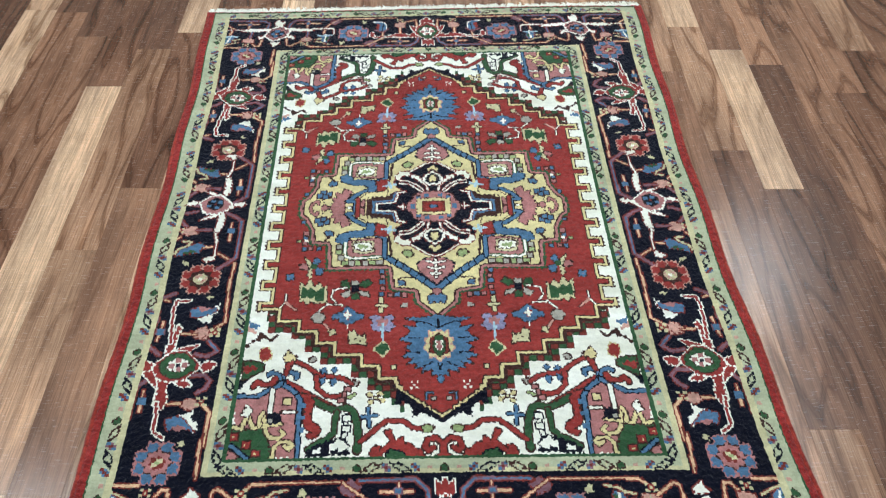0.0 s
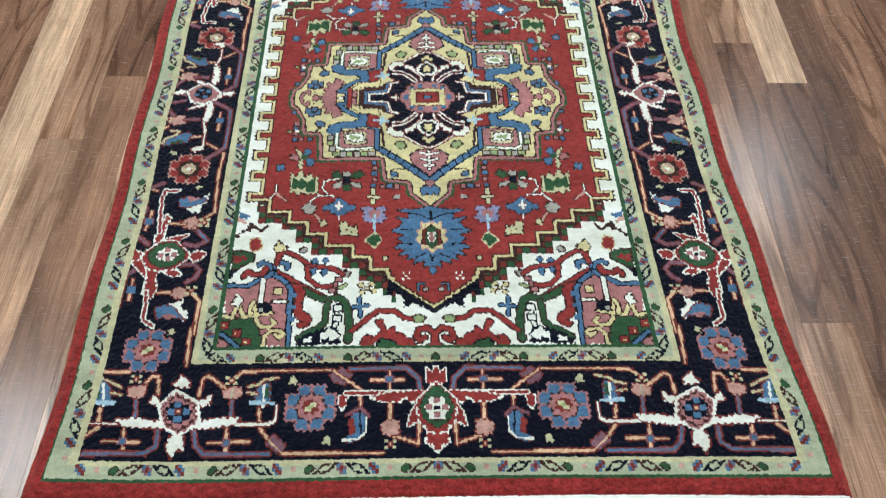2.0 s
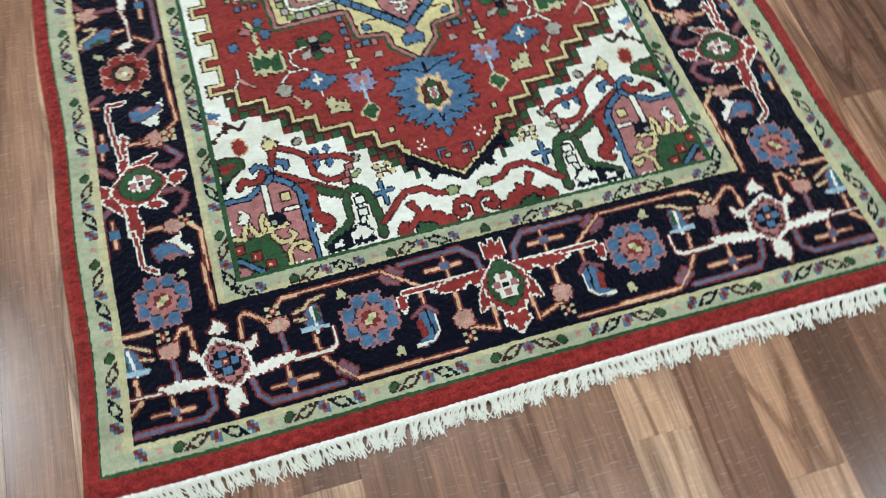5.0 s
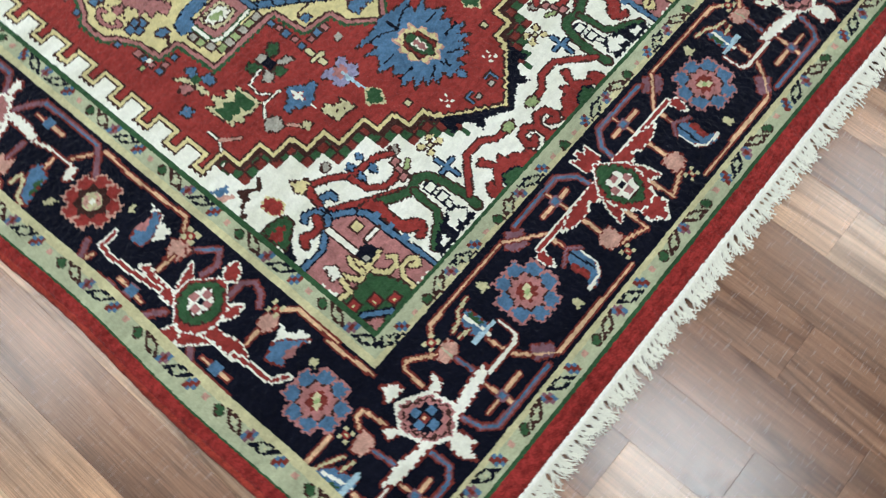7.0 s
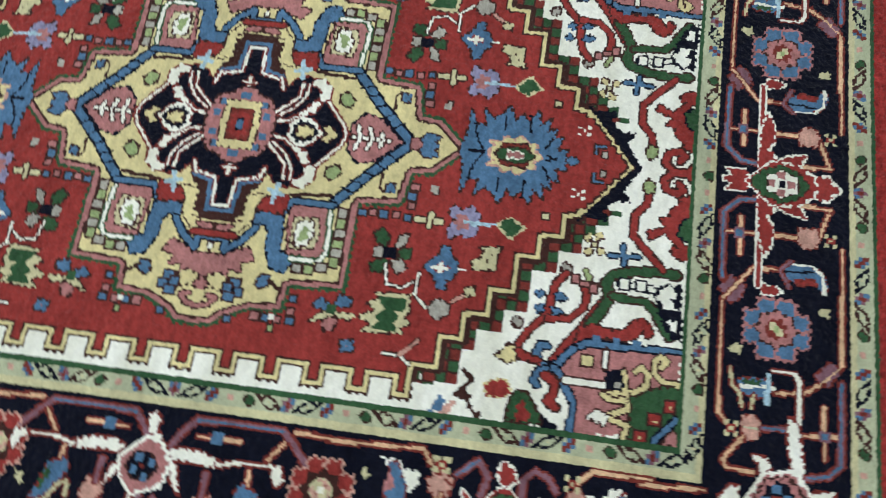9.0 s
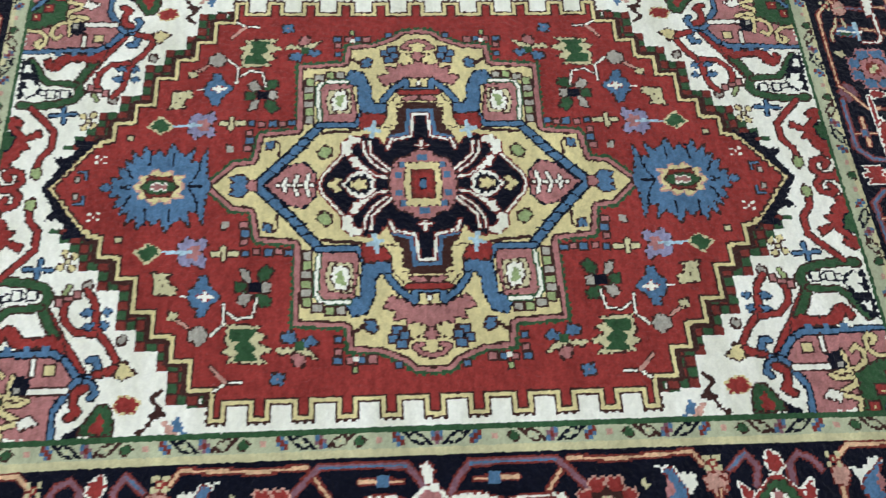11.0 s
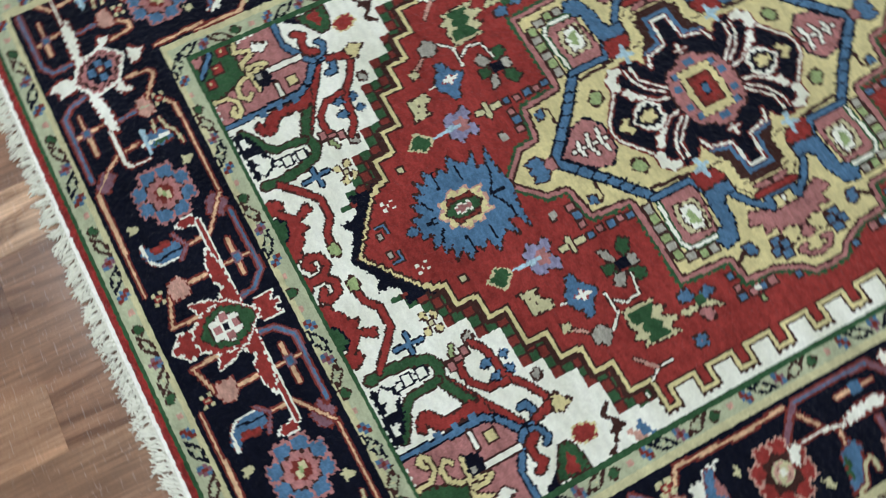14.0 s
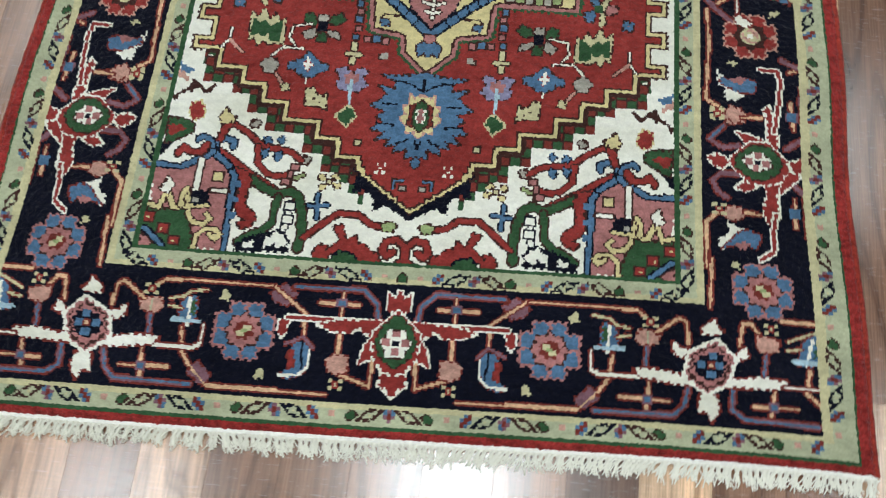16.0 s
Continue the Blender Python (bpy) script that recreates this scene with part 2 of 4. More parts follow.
for ink, x, y in (("brick", 238, 338), ("green", 229.5, 328), ("sage", 228, 326.5), ("straw", 217, 318.5), ("navy", 212, 315),
                  ("straw", 158, 250.5), ("sage", 154.5, 247), ("green", 146, 240.5), ("white", 143, 238)):
    band(ink, x, y)


STAIR = "123,114.5 123,126.5 107,126.5 107,136.5 93.5,136.5 93.5,147.5 79,147.5 79,158 59.5,158 59.5,168.5 46.5,168.5 46.5,179.5 33.5,179.5 33,186 0,211"


def hexagon():
    """The red field inside its comb sides and stepped ends."""
    teeth = (GX > 139.5) | ((GX > 130) & (abs(((GY - 11) % 22) - 11) > 6.2))
    p = points(STAIR)
    body = inside(np.vstack([p, [(0, 0), (139.5, 0), (139.5, 114.5)]])) & ~(teeth & (GY < 114.5))
    far = np.full(chart.shape, 99)
    grown = body.copy()
    for n in range(12):
        wide = grown.copy()
        for a, b in ((1, 0), (-1, 0), (0, 1), (0, -1), (1, 1), (-1, -1), (1, -1), (-1, 1)):
            moved = np.roll(np.roll(grown, a, 0), b, 1)
            if a == 1: moved[0] = grown[0]
            if b == 1: moved[:, 0] = grown[:, 0]
            wide |= moved
        far[wide & ~grown] = n
        grown = wide
    steps = (GY > 112) & (GY < 236) & (GX > 26) & (GX < 130) & ~body
    cell = 5.8
    cu, cv = np.floor(GX / cell), np.floor((GY - 112) / cell)
    check = np.where((cu + cv) % 2 > 0, INK_ID["green"], INK_ID["rust"])
    mortar = (GX - cu * cell < 1) | (GY - 112 - cv * cell < 1)
    mid = far[np.clip((112 + (cv + 0.5) * cell).astype(int), 0, HALF_Y - 1), np.clip(((cu + 0.5) * cell).astype(int), 0, HALF_X - 1)]
    near = steps & ((mid < 6) | (far < 2))
    chart[near] = np.where(mortar, INK_ID["brown"], check)[near]
    chart[steps & (far == 0)] = INK_ID["brown"]
    chart[body] = INK_ID["red"]
    inner = body.copy()
    depth = np.zeros(chart.shape, int)
    for n in range(6):
        less = inner.copy()
        for a, b in ((1, 0), (-1, 0), (0, 1), (0, -1), (1, 1), (-1, -1), (1, -1), (-1, 1)):
            moved = np.roll(np.roll(inner, a, 0), b, 1)
            if a == 1: moved[0] = inner[0]
            if b == 1: moved[:, 0] = inner[:, 0]
            less &= moved
        depth[inner & ~less] = n + 1
        inner = less
    for n, ink in ((1, "brown"), (2, "gold"), (3, "gold"), (4, "brown")):
        chart[depth == n] = INK_ID[ink]
    tip = (GX < 27) & (GY > 170)
    chart[tip & (depth == 3)] = INK_ID["brown"]
    chart[tip & (depth == 4)] = INK_ID["red"]
    return body


def sprig(along, at, start, stop, order):
    """Leaf sprigs along a guard band: along is 0 for the end bands, 1 for the side bands."""
    def put(s, c):
        return f"{s},{c}" if along == 0 else f"{c},{s}"
    s, n = 0.0, 0
    while s < stop:
        kind = order[n % 6]
        if s >= start:
            if kind in ("blue", "red"):
                dots("mauve" if kind == "blue" else "blue", 1.1, " ".join((put(s - 2, at), put(s + 2, at), put(s, at - 2), put(s, at + 2))))
                dots("blue" if kind == "blue" else "rust", 1.2, put(s - 2, at + 2) + " " + put(s + 2, at - 2))
                dots("rust", 1.2, put(s, at))
            elif kind == "leaf":
                fill("green", " ".join((put(s - 3, at), put(s, at - 2.5), put(s + 2.5, at), put(s + 2, at + 2.5), put(s - 1, at + 2.5))), "brown", 0.6)
            elif kind == "dot":
                dots("blush", 1.3, put(s, at))
            else:
                ink = "navy" if kind == "black" else "brown"
                tilt = 1 if kind == "black" else -1
                line(ink, 1.3, " ".join((put(s - 7, at + 3 * tilt), put(s - 4, at + 2 * tilt), put(s + 4, at - 2 * tilt), put(s + 7, at - 3 * tilt))))
                fill("sage", " ".join((put(s - 4, at + tilt), put(s - 1, at + 2.6 * tilt), put(s + 4, at - tilt), put(s + 1, at - 2.6 * tilt))), ink, 1.3)
                dots("straw", 0.8, put(s, at))
        s, n = s + 9.5, n + 1


def bud(text):
    """A tiny four-cornered bud at the end of a vine."""
    for x, y in points(text):
        dots("straw", 1.1, f"{x - 2.4},{y - 2.4} {x + 2.4},{y - 2.4} {x - 2.4},{y + 2.4} {x + 2.4},{y + 2.4}")
        dots("red", 1.7, f"{x},{y}")
        dots("straw", 0.7, f"{x},{y}")


def rosette(x, y, r, lobe, rim, heart, eye):
    """Eight square petals round a toothed heart."""
    def ring(radius, turn, count):
        return " ".join(f"{x + radius * math.cos(math.tau * (k + turn) / count):.1f},{y + radius * math.sin(math.tau * (k + turn) / count):.1f}" for k in range(count))
    for p in points(ring(0.76 * r, 0.5, 8)):
        fill(rim, " ".join(f"{a:.1f},{b:.1f}" for a, b in p + np.array([(-4.6, -3.6), (-3.6, -4.6), (3.6, -4.6), (4.6, -3.6), (4.6, 3.6), (3.6, 4.6), (-3.6, 4.6), (-4.6, 3.6)]) * r / 15))
    for p in points(ring(0.76 * r, 0.5, 8)):
        fill(lobe, " ".join(f"{a:.1f},{b:.1f}" for a, b in p + np.array([(-3.5, -2.6), (-2.6, -3.5), (2.6, -3.5), (3.5, -2.6), (3.5, 2.6), (2.6, 3.5), (-2.6, 3.5), (-3.5, 2.6)]) * r / 15))
    star = [q for a, b in zip(points(ring(0.64 * r, 0, 8)), points(ring(0.5 * r, 0.5, 8))) for q in (a, b)]
    fill(heart, " ".join(f"{a:.1f},{b:.1f}" for a, b in star), "brown", 0.9)
    fill(eye, ring(0.34 * r, 0.5, 8), "straw" if heart == "brown" else None, 0.9)
    dots("straw", 1.6, f"{x - 1.6},{y - 1.6} {x + 1.6},{y + 1.6}")
    dots("rust", 1.0, f"{x - 2},{y + 2} {x + 2},{y - 2}")
    dots("leaf" if heart == "pink" else "white", 1.5, f"{x},{y}")


sprig(0, 320.5, 0, 218, ("blue", "brown", "leaf", "dot", "red", "black"))
sprig(0, 246.0, 0, 150, ("leaf", "dot", "red", "black", "blue", "brown"))
sprig(1, 219.5, 0, 316, ("blue", "black", "red", "dot", "leaf", "brown"))
sprig(1, 149.5, 0, 242, ("blue", "black", "red", "dot", "leaf", "brown"))
guard = chart.copy()
keep = ~((GX < 212) & (GY < 315)) | ((GX < 158) & (GY < 250.5) & ~((GX < 143) & (GY < 238)))


# comb and hexagon
in_hexagon = hexagon()

# medallion
in_medallion = rings("0,126 15,111 18,108 19,98.5 35,96 38,94 40,73.5 61,73.5 88.5,74.5 90.5,46 104,45 105.5,27 111,15.5 116,10 117.5,-7 117.5,0", "gold", ("green", 2), ("pink", 2.2), ("brown", 1.3))
dots("pink", 2.0, "25.5,100 36.5,99.5 42.5,80.5 42.5,92.5 102.5,48.5 107,31 107.5,42.5", "brown")
dots("blue", 2.0, "31,99 43,86 43.5,98.5 95.5,48.5 107.5,36.5 107.5,49 43.5,75", "brown")
fill("pink", "75,-11 77.5,7.5 73,15 71,20.5 78,24.5 79.5,17 85.5,19.5 83.5,12 90.5,13 87,7 94,4.5 88,1.5 96,-2 94.5,-9.5", "brown", 0.9)
fill("pink", "89.5,-6.5 90,1 95,4 98,-3.5 94,-9.5", "brown", 0.9)
line("pink", 2.2, "96,-1.5 103.5,-2.5 106.5,-6", "brown", 0.9)
line("pink", 2.2, "101,-9 105,-5.5", "brown", 0.9)
line("pink", 2.2, "106,0 104.5,6 100.5,9 99.5,5", "brown", 0.9)
fill("gold", "89,2.5 87,9 91.5,14.5 96,10 94,4.5", "brown", 0.9)
dots("blue", 2.4, "91,17.5 94.5,14 96,20 99,15.5", "brown")
dots("navy", 1.2, "95,17")
fill("blue", "85,29.5 85,34 89.5,34.5 92.5,30.5 90,28", "brown", 1.0)
line("brown", 2.4, "87.5,34.5 92,41")
fill("blue", "50.5,19 49,34.5 60.5,36 70.5,36.5 74,44.5 82.5,41 80.5,33.5 70,29 60.5,28.5 56,25 61,20.5", "navy", 1.0)
line("navy", 1.0, "59,20 56,24")
line("navy", 1.0, "62.5,17.5 60.5,21.5")
line("blue", 3.2, "71,-10 72,-6.5 67.5,-4.5 67.5,7 74,8 68,15.5 59.5,21.5", "navy", 1.0)
fill("white", "70.5,-1.5 71,1 76.5,0 76.5,-2.5", "brown", 0.9)
fill("pink", "44,37 43.5,57 56,60 67.5,60.5 72.5,55.5 71,40.5 59,38.5", "brown", 1.0)
fill("straw", "51,41 50,53 59,55 67,53 68.5,41.5 59,40.5", "brown", 0.8)
fill("white", "53,43.5 52.5,50.5 60,52 66,49 66.5,43.5 60,42.5", "brown", 1.1)
fill("leaf", "55.5,45.5 55.5,49 62,49.5 64.5,46.5 63,44.5")
line("white", 1.8, "45,58.5 59,60 68.5,60.5 73.5,57.5 74,43", "green", 1.0)
dots("grey", 2.3, "45.5,65 57,65.5 68,65.5 77,59.5 79,47", "brown")
dots("leaf", 2.3, "51.5,65 63,65.5 73.5,65 79,53", "brown")
line("blue", 4.4, "-1,95 9.5,85.5 21,74.5 32.5,65.5 40.5,59", "navy", 1.2)
line("blue", 3.0, "41,59.5 42,37 48.5,34.5", "navy", 1.0)
line("navy", 1.1, "11.5,88 7,82.5")
line("navy", 1.1, "17,82.5 13.5,76.5")
line("navy", 1.1, "22,77.5 19.5,71.5")
line("navy", 1.1, "27.5,72.5 25.5,66")
line("navy", 1.1, "32.5,67 30.5,61.5")
line("brown", 2.2, "38,35.5 36,57.5")
fill("leaf", "20,52.5 18,57.5 22.5,59.5 26.5,55 24.5,52", "brown", 1.3)
fill("pink", "-3,61 7.5,61 15,67 12.5,76 0,89 -13.5,81", "navy", 1.1)
line("white", 2.0, "0.5,62.5 0,82", "brown", 0.9)
line("white", 1.7, "-7,68 7,64.5", "brown", 0.9)
line("white", 1.7, "-5.5,74.5 6.5,71", "brown", 0.9)
line("white", 1.7, "-3.5,80 4,77.5", "brown", 0.9)
fill("blue", "-1,97.5 -3,103.5 -0.5,109 2.5,106.5 5.5,109 7.5,103 5,99.5", "brown", 1.0)
fill("pink", "-1,94 -2,100 3,98.5 3.5,94", "brown", 0.8)
line("brown", 1.4, "19,82 28.5,81.5 30.5,84.5")
fill("blue", "25.5,85 25,89.5 29,89.5 30.5,85", "brown", 0.9)
fill("gold", "41,13 39.5,23.5 45,24 48.5,19 55.5,19 65,11.5 64.5,7 60,6.5 56,13.5 49,14", "brown", 0.8)
fill("pink", "61,-9 59.5,10.5 64,6.5 63.5,-9.5", "brown", 0.8)
dots("white", 1.2, "61.5,-1.5", "brown")
line("red", 2.4, "65.5,-10 65.5,11.5", "brown", 0.9)
fill("navy", "-13.5,-5 -10.5,59.5 -2,61.5 6.5,57 16,50 25.5,42 32,38 34,32 32,26 26,21 34.5,18 37,8 55,6.5 54,-14.5", "rust", 1.0)
fill("brown", "35,10 32.5,20 42,13.5 53,13.5 58,8 58,-5.5 51.5,-4.5 52,6.5")
fill("red", "47.5,20 41.5,22.5 38.5,35 46,35.5 50,33.5 49,20.5", "brown", 0.9)
line("sky", 2.6, "37,24 39,32")
line("sky", 2.4, "33,28.5 44,27")
line("blue", 2.6, "52,-3 52,6.5 35,8 32.5,17.5", "brown", 0.8)
line("white", 1.5, "49,-2.5 49,4.5 33.5,5.5 30.5,16.5", "rust", 0.7)
line("white", 1.6, "24.5,19.5 31.5,17", "rust", 0.8)
line("white", 1.6, "22,0.5 30,0", "rust", 0.8)
line("white", 1.6, "27,-3 26.5,3", "rust", 0.8)
line("white", 1.3, "-10.5,61.5 6,57 15,49.5 25,42 32,42", "rust", 0.9)
fill("white", "5.5,25.5 8.5,32 12.5,39.5 18.5,42 20,39.5 12.5,33", "rust", 0.9)
fill("white", "20,41 21,46 28.5,46 33.5,41 32.5,36 29.5,34.5 28,40", "rust", 0.9)
line("white", 1.4, "-3.5,18 -1.5,28.5", "rust", 0.8)
line("white", 1.4, "4,17 6,28", "rust", 0.8)
fill("white", "-4.5,28.5 -9.5,34 -9,43 -0.5,46 7.5,40.5 9.5,33 4.5,27.5", "rust", 0.9)
fill("navy", "-4.5,30.5 -8,35 -7,42 -0.5,44.5 5.5,39.5 7,33 3.5,29.5")
fill("gold", "-2.5,33 -3.5,39 1,40.5 4,35.5 1.5,32", "brown", 0.9)
fill("gold", "-8.5,49.5 -1.5,54.5 4.5,50 4.5,46.5 -2,49", "brown", 0.9)
line("white", 1.3, "8.5,17 15.5,24.5 21,29.5 30,30", "rust", 0.7)
line("white", 1.3, "8,20 14,28 22,33 29,33.5", "rust", 0.7)
line("navy", 0.8, "8.5,18.5 14.5,26 21.5,31.5 29,31.5")
fill("pink", "-9.5,-9 -8.5,19.5 6,18.5 16.5,15 18.5,8.5 23,3 22.5,-13.5", "brown", 1.0)
dots("blue", 1.6, "-2,14.5 6,14 13,11.5 18,1", "brown")
fill("gold", "-13.5,-8.5 -13,12 14.5,9 13.5,-12", "brown", 0.9)
fill("rust", "-13.5,-8.5 -13,8.5 9.5,6 8.5,-11.5", "brown", 0.5)
fill("red", "-9.5,-9 -9,6 7.5,4 7.5,-11.5")
fill("blue", "-1.5,-10 -1,1.5 3,1 3.5,-11", "navy", 1.0)

# sunburst
fill("blue", "-9,147 -1,182 2.5,178.5 0.5,174 6,175 5.5,169.5 13.5,172 11.5,167 18,168.5 15.5,163.5 24,165 18.5,159.5 27.5,158.5 20,153 25,150.5 20.5,146 29.5,143 23,139 20.5,134.5 26.5,129.5 17,132 16,126.5 25,122.5 14,122.5 7.5,122 -1,119", "brown", 0.9)
line("navy", 1.2, "0,124 0,132.5 5.5,129 12,126.5 17,126")
line("navy", 1.2, "22,141.5 14.5,141.5")
line("navy", 1.2, "25,154 14.5,155")
line("navy", 1.2, "12.5,166.5 8.5,165.5 5,163")
line("navy", 1.2, "1.5,165 0,170")
fill("gold", "0,134.5 4,137.5 7,135 7,141 10.5,142.5 8.5,147 11.5,151 7.5,154 7.5,159.5 3.5,158 0,162", "blush", 1)
fill("rust", "0,139.5 6.5,141.5 7,154.5 0,156.5", "brown", 0.64)
fill("green", "0,138 3,141.5 4.5,149 3.5,154.5 0,158", "brown", 0.96)
fill("white", "0,142.5 2.5,144.5 3,151.5 0,153")
fill("pink", "0,144 1.5,145 2,151 0,152.5")

# field flowers
fill("green", "75.5,85.5 71.5,83.5 67.5,89.5 70,93 75,90.5", "brown", 0.96)
fill("green", "59.5,86 53.5,83 51,87.5 56,91.5 60.5,90.5", "brown", 0.96)
fill("grey", "67,84.5 62,84.5 61.5,90 67,89.5", "brown", 0.96)
fill("grey", "75,98 69,93.5 67,98.5 71.5,102", "brown", 0.96)
fill("grey", "61,95 54,96.5 52.5,101 59,99", "brown", 0.96)
fill("green", "66.5,97 61.5,97.5 60.5,103 66.5,103", "brown", 0.96)
dots("navy", 3.2, "64,92.5")
line("white", 1.1, "71,91.5 81,93.5 82.5,101.5 78,107", "brown", 0.64)
line("white", 1.1, "73,109 85,108 91,114.5", "brown", 0.64)
fill("grey", "96.5,120.5 93,116.5 88.5,116.5 86,121 88,126 93.5,126", "brown", 0.96)
line("blush", 1.6, "86.5,127 82,132.5", "brown", 0.64)
fill("straw", "82.5,133.5 78.5,132.5 77,137.5 81,137.5", "brown", 0.96)
fill("blue", "80.5,119 76.5,117.5 73,115 69.5,110.5 65,115 61,118 56.5,118.5 57,122 61.5,123.5 64,126.5 68.5,128 74,125.5 76.5,122 80,123", "brown", 0.96)
fill("red", "72,119 69.5,114 65.5,119 68.5,124")
line("white", 2, "69.5,115 69,122.5")
line("white", 2, "71,119 66.5,119")
line("white", 1.2, "68.5,128.5 68.5,131")
fill("straw", "67.5,135 63.5,134 61.5,138 57.5,140 55.5,137 54,148 58,146 66.5,146", "brown", 0.96)
dots("brown", .8, "62,141.5 58.5,143.5")
line("straw", 2.4, "43.5,103 43.5,116", "brown", 0.96)
line("straw", 2.4, "46.5,110 39.5,110.5", "brown", 0.96)
fill("lilac", "52.5,121.5 47,119 42,122.5 37.5,119 33,121.5 36,126 32.5,130 37.5,135 47,134.5 51,130 49,126", "brown", 0.64)
fill("pink", "47,124.5 44,122.5 37.5,124 39,129 42.5,131 45.5,129")
line("sky", 1.8, "42,128 41.5,144.5")
dots("sky", 2, "42.5,132.5")
fill("green", "41.5,145 38.5,148 37,151 39.5,154 41.5,157.5 45,154 48,151.5 45.5,148.5", "straw", 1.1)
dots("grey", 1.5, "27,111", "brown")
dots("straw", 1.7, "33.5,167.5", "brown")
fill("straw", "107.5,85.5 106.5,105.5 103.5,103 101,108 97.5,104.5 95.5,107 85.5,106.5 86.5,88.5 89,92 93,86 95.5,91 100.5,82.5 103,89", "brown", 0.72)
fill("green", "105.5,91 105,101.5 101,98 99,101.5 94.5,98.5 93.5,104 88.5,104 88.5,91.5 92.5,94 94.5,97 98.5,92 101.5,94", "green", 1)
line("white", 1.1, "117.5,98 117.5,105.5 121.5,111", "brown", 0.64)
line("blush", 1.5, "117.5,105.5 113,110 108.5,113.5", "brown", 0.64)
fill("blue", "119.5,77 114,76 113,82 118.5,83", "brown", 0.96)
dots("pink", 1, "116.5,79.5")
fill("pink", "110,66.5 103,65 101.5,72.5 108.5,71.5", "brown", 0.96)
fill("blue", "97.5,58.5 93.5,62.5 96,67.5 99,65.5", "brown", 0.96)
fill("straw", "106,59 99.5,65.5 99.5,80.5 103,78.5 101.5,70.5", "brown", 0.96)
fill("blue", "96.5,69.5 90,72 91.5,78 96,77.5", "brown", 0.96)
dots("green", 2.2, "98.5,68.5")
dots("white", 1, "19,182.5")
dots("white", 1, "20.5,180 16.5,180 21,185 17,185")
line("blue", 1.6, "10.5,194 10.5,189.5 6,189.5", "brown", 0.64)
dots("grey", 1.2, "5.5,194", "brown")
dots("blue", 1.7, "110.5,17.5", "brown")
dots("white", 1.1, "106.5,39.5", "brown")
dots("leaf", 1.5, "112.5,40", "brown")
dots("grey", 1.6, "25,110", "brown")

# spandrel
fill("navy", "34.5,182.5 31.5,187.5 33,200 26.5,196.5 20,202 20.5,209 14,205.5 7.5,208.5 3.5,212 -0.5,212.5 1.5,208 6.5,204.5 19.5,195 28.5,187.5")
fill("gold", "42,187.5 40.5,190 43.5,191.5 45,189", "brown", 0.7)
fill("gold", "40,193 39.5,196 42.5,197 43.5,194", "brown", 0.7)
fill("gold", "49,188.5 48,191.5 51.5,192.5 52.5,189.5", "brown", 0.7)
fill("gold", "48,194.5 47.5,197.5 50.5,198 51.5,195.5", "brown", 0.7)
dots("straw", 1, "46,193", "brown")
fill("grey", "58,179.5 59,182.5 62.5,183 64,180 61.5,178", "brown", 1.1)
fill("grey", "89.5,159 91,162 94.5,161.5 95,159 92.5,157.5", "brown", 1.1)
line("red", 2.8, "105.5,160.5 95.5,166 88.5,172 82,174.5 74.5,175 69,176.5 63.5,181", "brown", 1.0)
line("red", 2.8, "88.5,174 87.5,184 81,190.5 73,192 69,189.5", "brown", 1.0)
fill("blue", "75.5,166.5 74,170 76.5,171.5 78.5,169", "navy", 0.7)
fill("blue", "83,167.5 81.5,171 84.5,172 86.5,169", "navy", 0.7)
fill("blue", "82.5,175 82.5,178.5 84.5,181 86.5,177", "navy", 0.7)
fill("blue", "75,176 74.5,180.5 77,182.5 79,179.5 78,177.5", "navy", 0.7)
line("pink", 2.2, "67,184.5 68,190 68,196", "brown", 0.9)
dots("pink", 1.8, "66,185.5 70,194.5", "brown")
line("leaf", 2, "61,190 65.5,192.5", "brown", 0.9)
line("red", 3.0, "109.5,178.5 100.5,184 91.5,190.5 80.5,196.5 74,201", "brown", 1.0)
line("green", 4.4, "89.5,194 81.5,199 73,203 66.5,200 61.5,203 58,213 57,225.5 57.5,233.5", "brown", 1.0)
line("green", 3.6, "72.5,204 73.5,212.5 73.5,219.5 78,224.5 84.5,227.5 90.5,232", "brown", 1.0)
fill("navy", "65.5,222 62.5,236 92,238 91.5,233.5 84,228 77,225.5")
line("white", 2.6, "65.5,207 66,212 65,217.5 67,223", "navy", 1.0)
dots("white", 2.5, "65.5,209 65.5,217", "navy")
fill("white", "69.5,224 63,230 67.5,235 71,231.5 76,235 76,229", "navy", 0.9)
fill("white", "81.5,230 81.5,235 87,235 87,232.5", "navy", 0.9)
line("blue", 2.2, "51,201 50,215.5", "navy", 0.7)
line("blue", 2.2, "44.5,207 55.5,208", "navy", 0.7)
fill("pink", "112,182 103,189 99.5,195 98.5,238 112.5,237 122,216 141,215.5 144,192 129.5,191 120.5,186")
fill("red", "100.5,187.5 92.5,190 88.5,195.5 90.5,204 89.5,211 84.5,214 82.5,218.5 85.5,223 90,224.5 92.5,221.5 88.5,219 93,216 95,212 94.5,205 95,200 96,194.5", "brown", 1.0)
line("blue", 3.0, "102,188 98,194.5 98.5,203.5 98,213 98,222.5 97,230 97,237.5", "navy", 1.0)
dots("blue", 2.0, "96,198 96,207.5 95.5,217")
line("blue", 3.0, "102,188 106,184.5 110.5,181.5 112.5,178.5 112,173 107.5,170.5 102,172 103,175.5", "navy", 1.0)
line("blue", 3.0, "113.5,178 116,172 120.5,170.5 123,172.5", "navy", 1.0)
line("blue", 3.0, "113,179 117,183.5 122.5,186 129,190 137,190 143.5,189.5", "navy", 1.0)
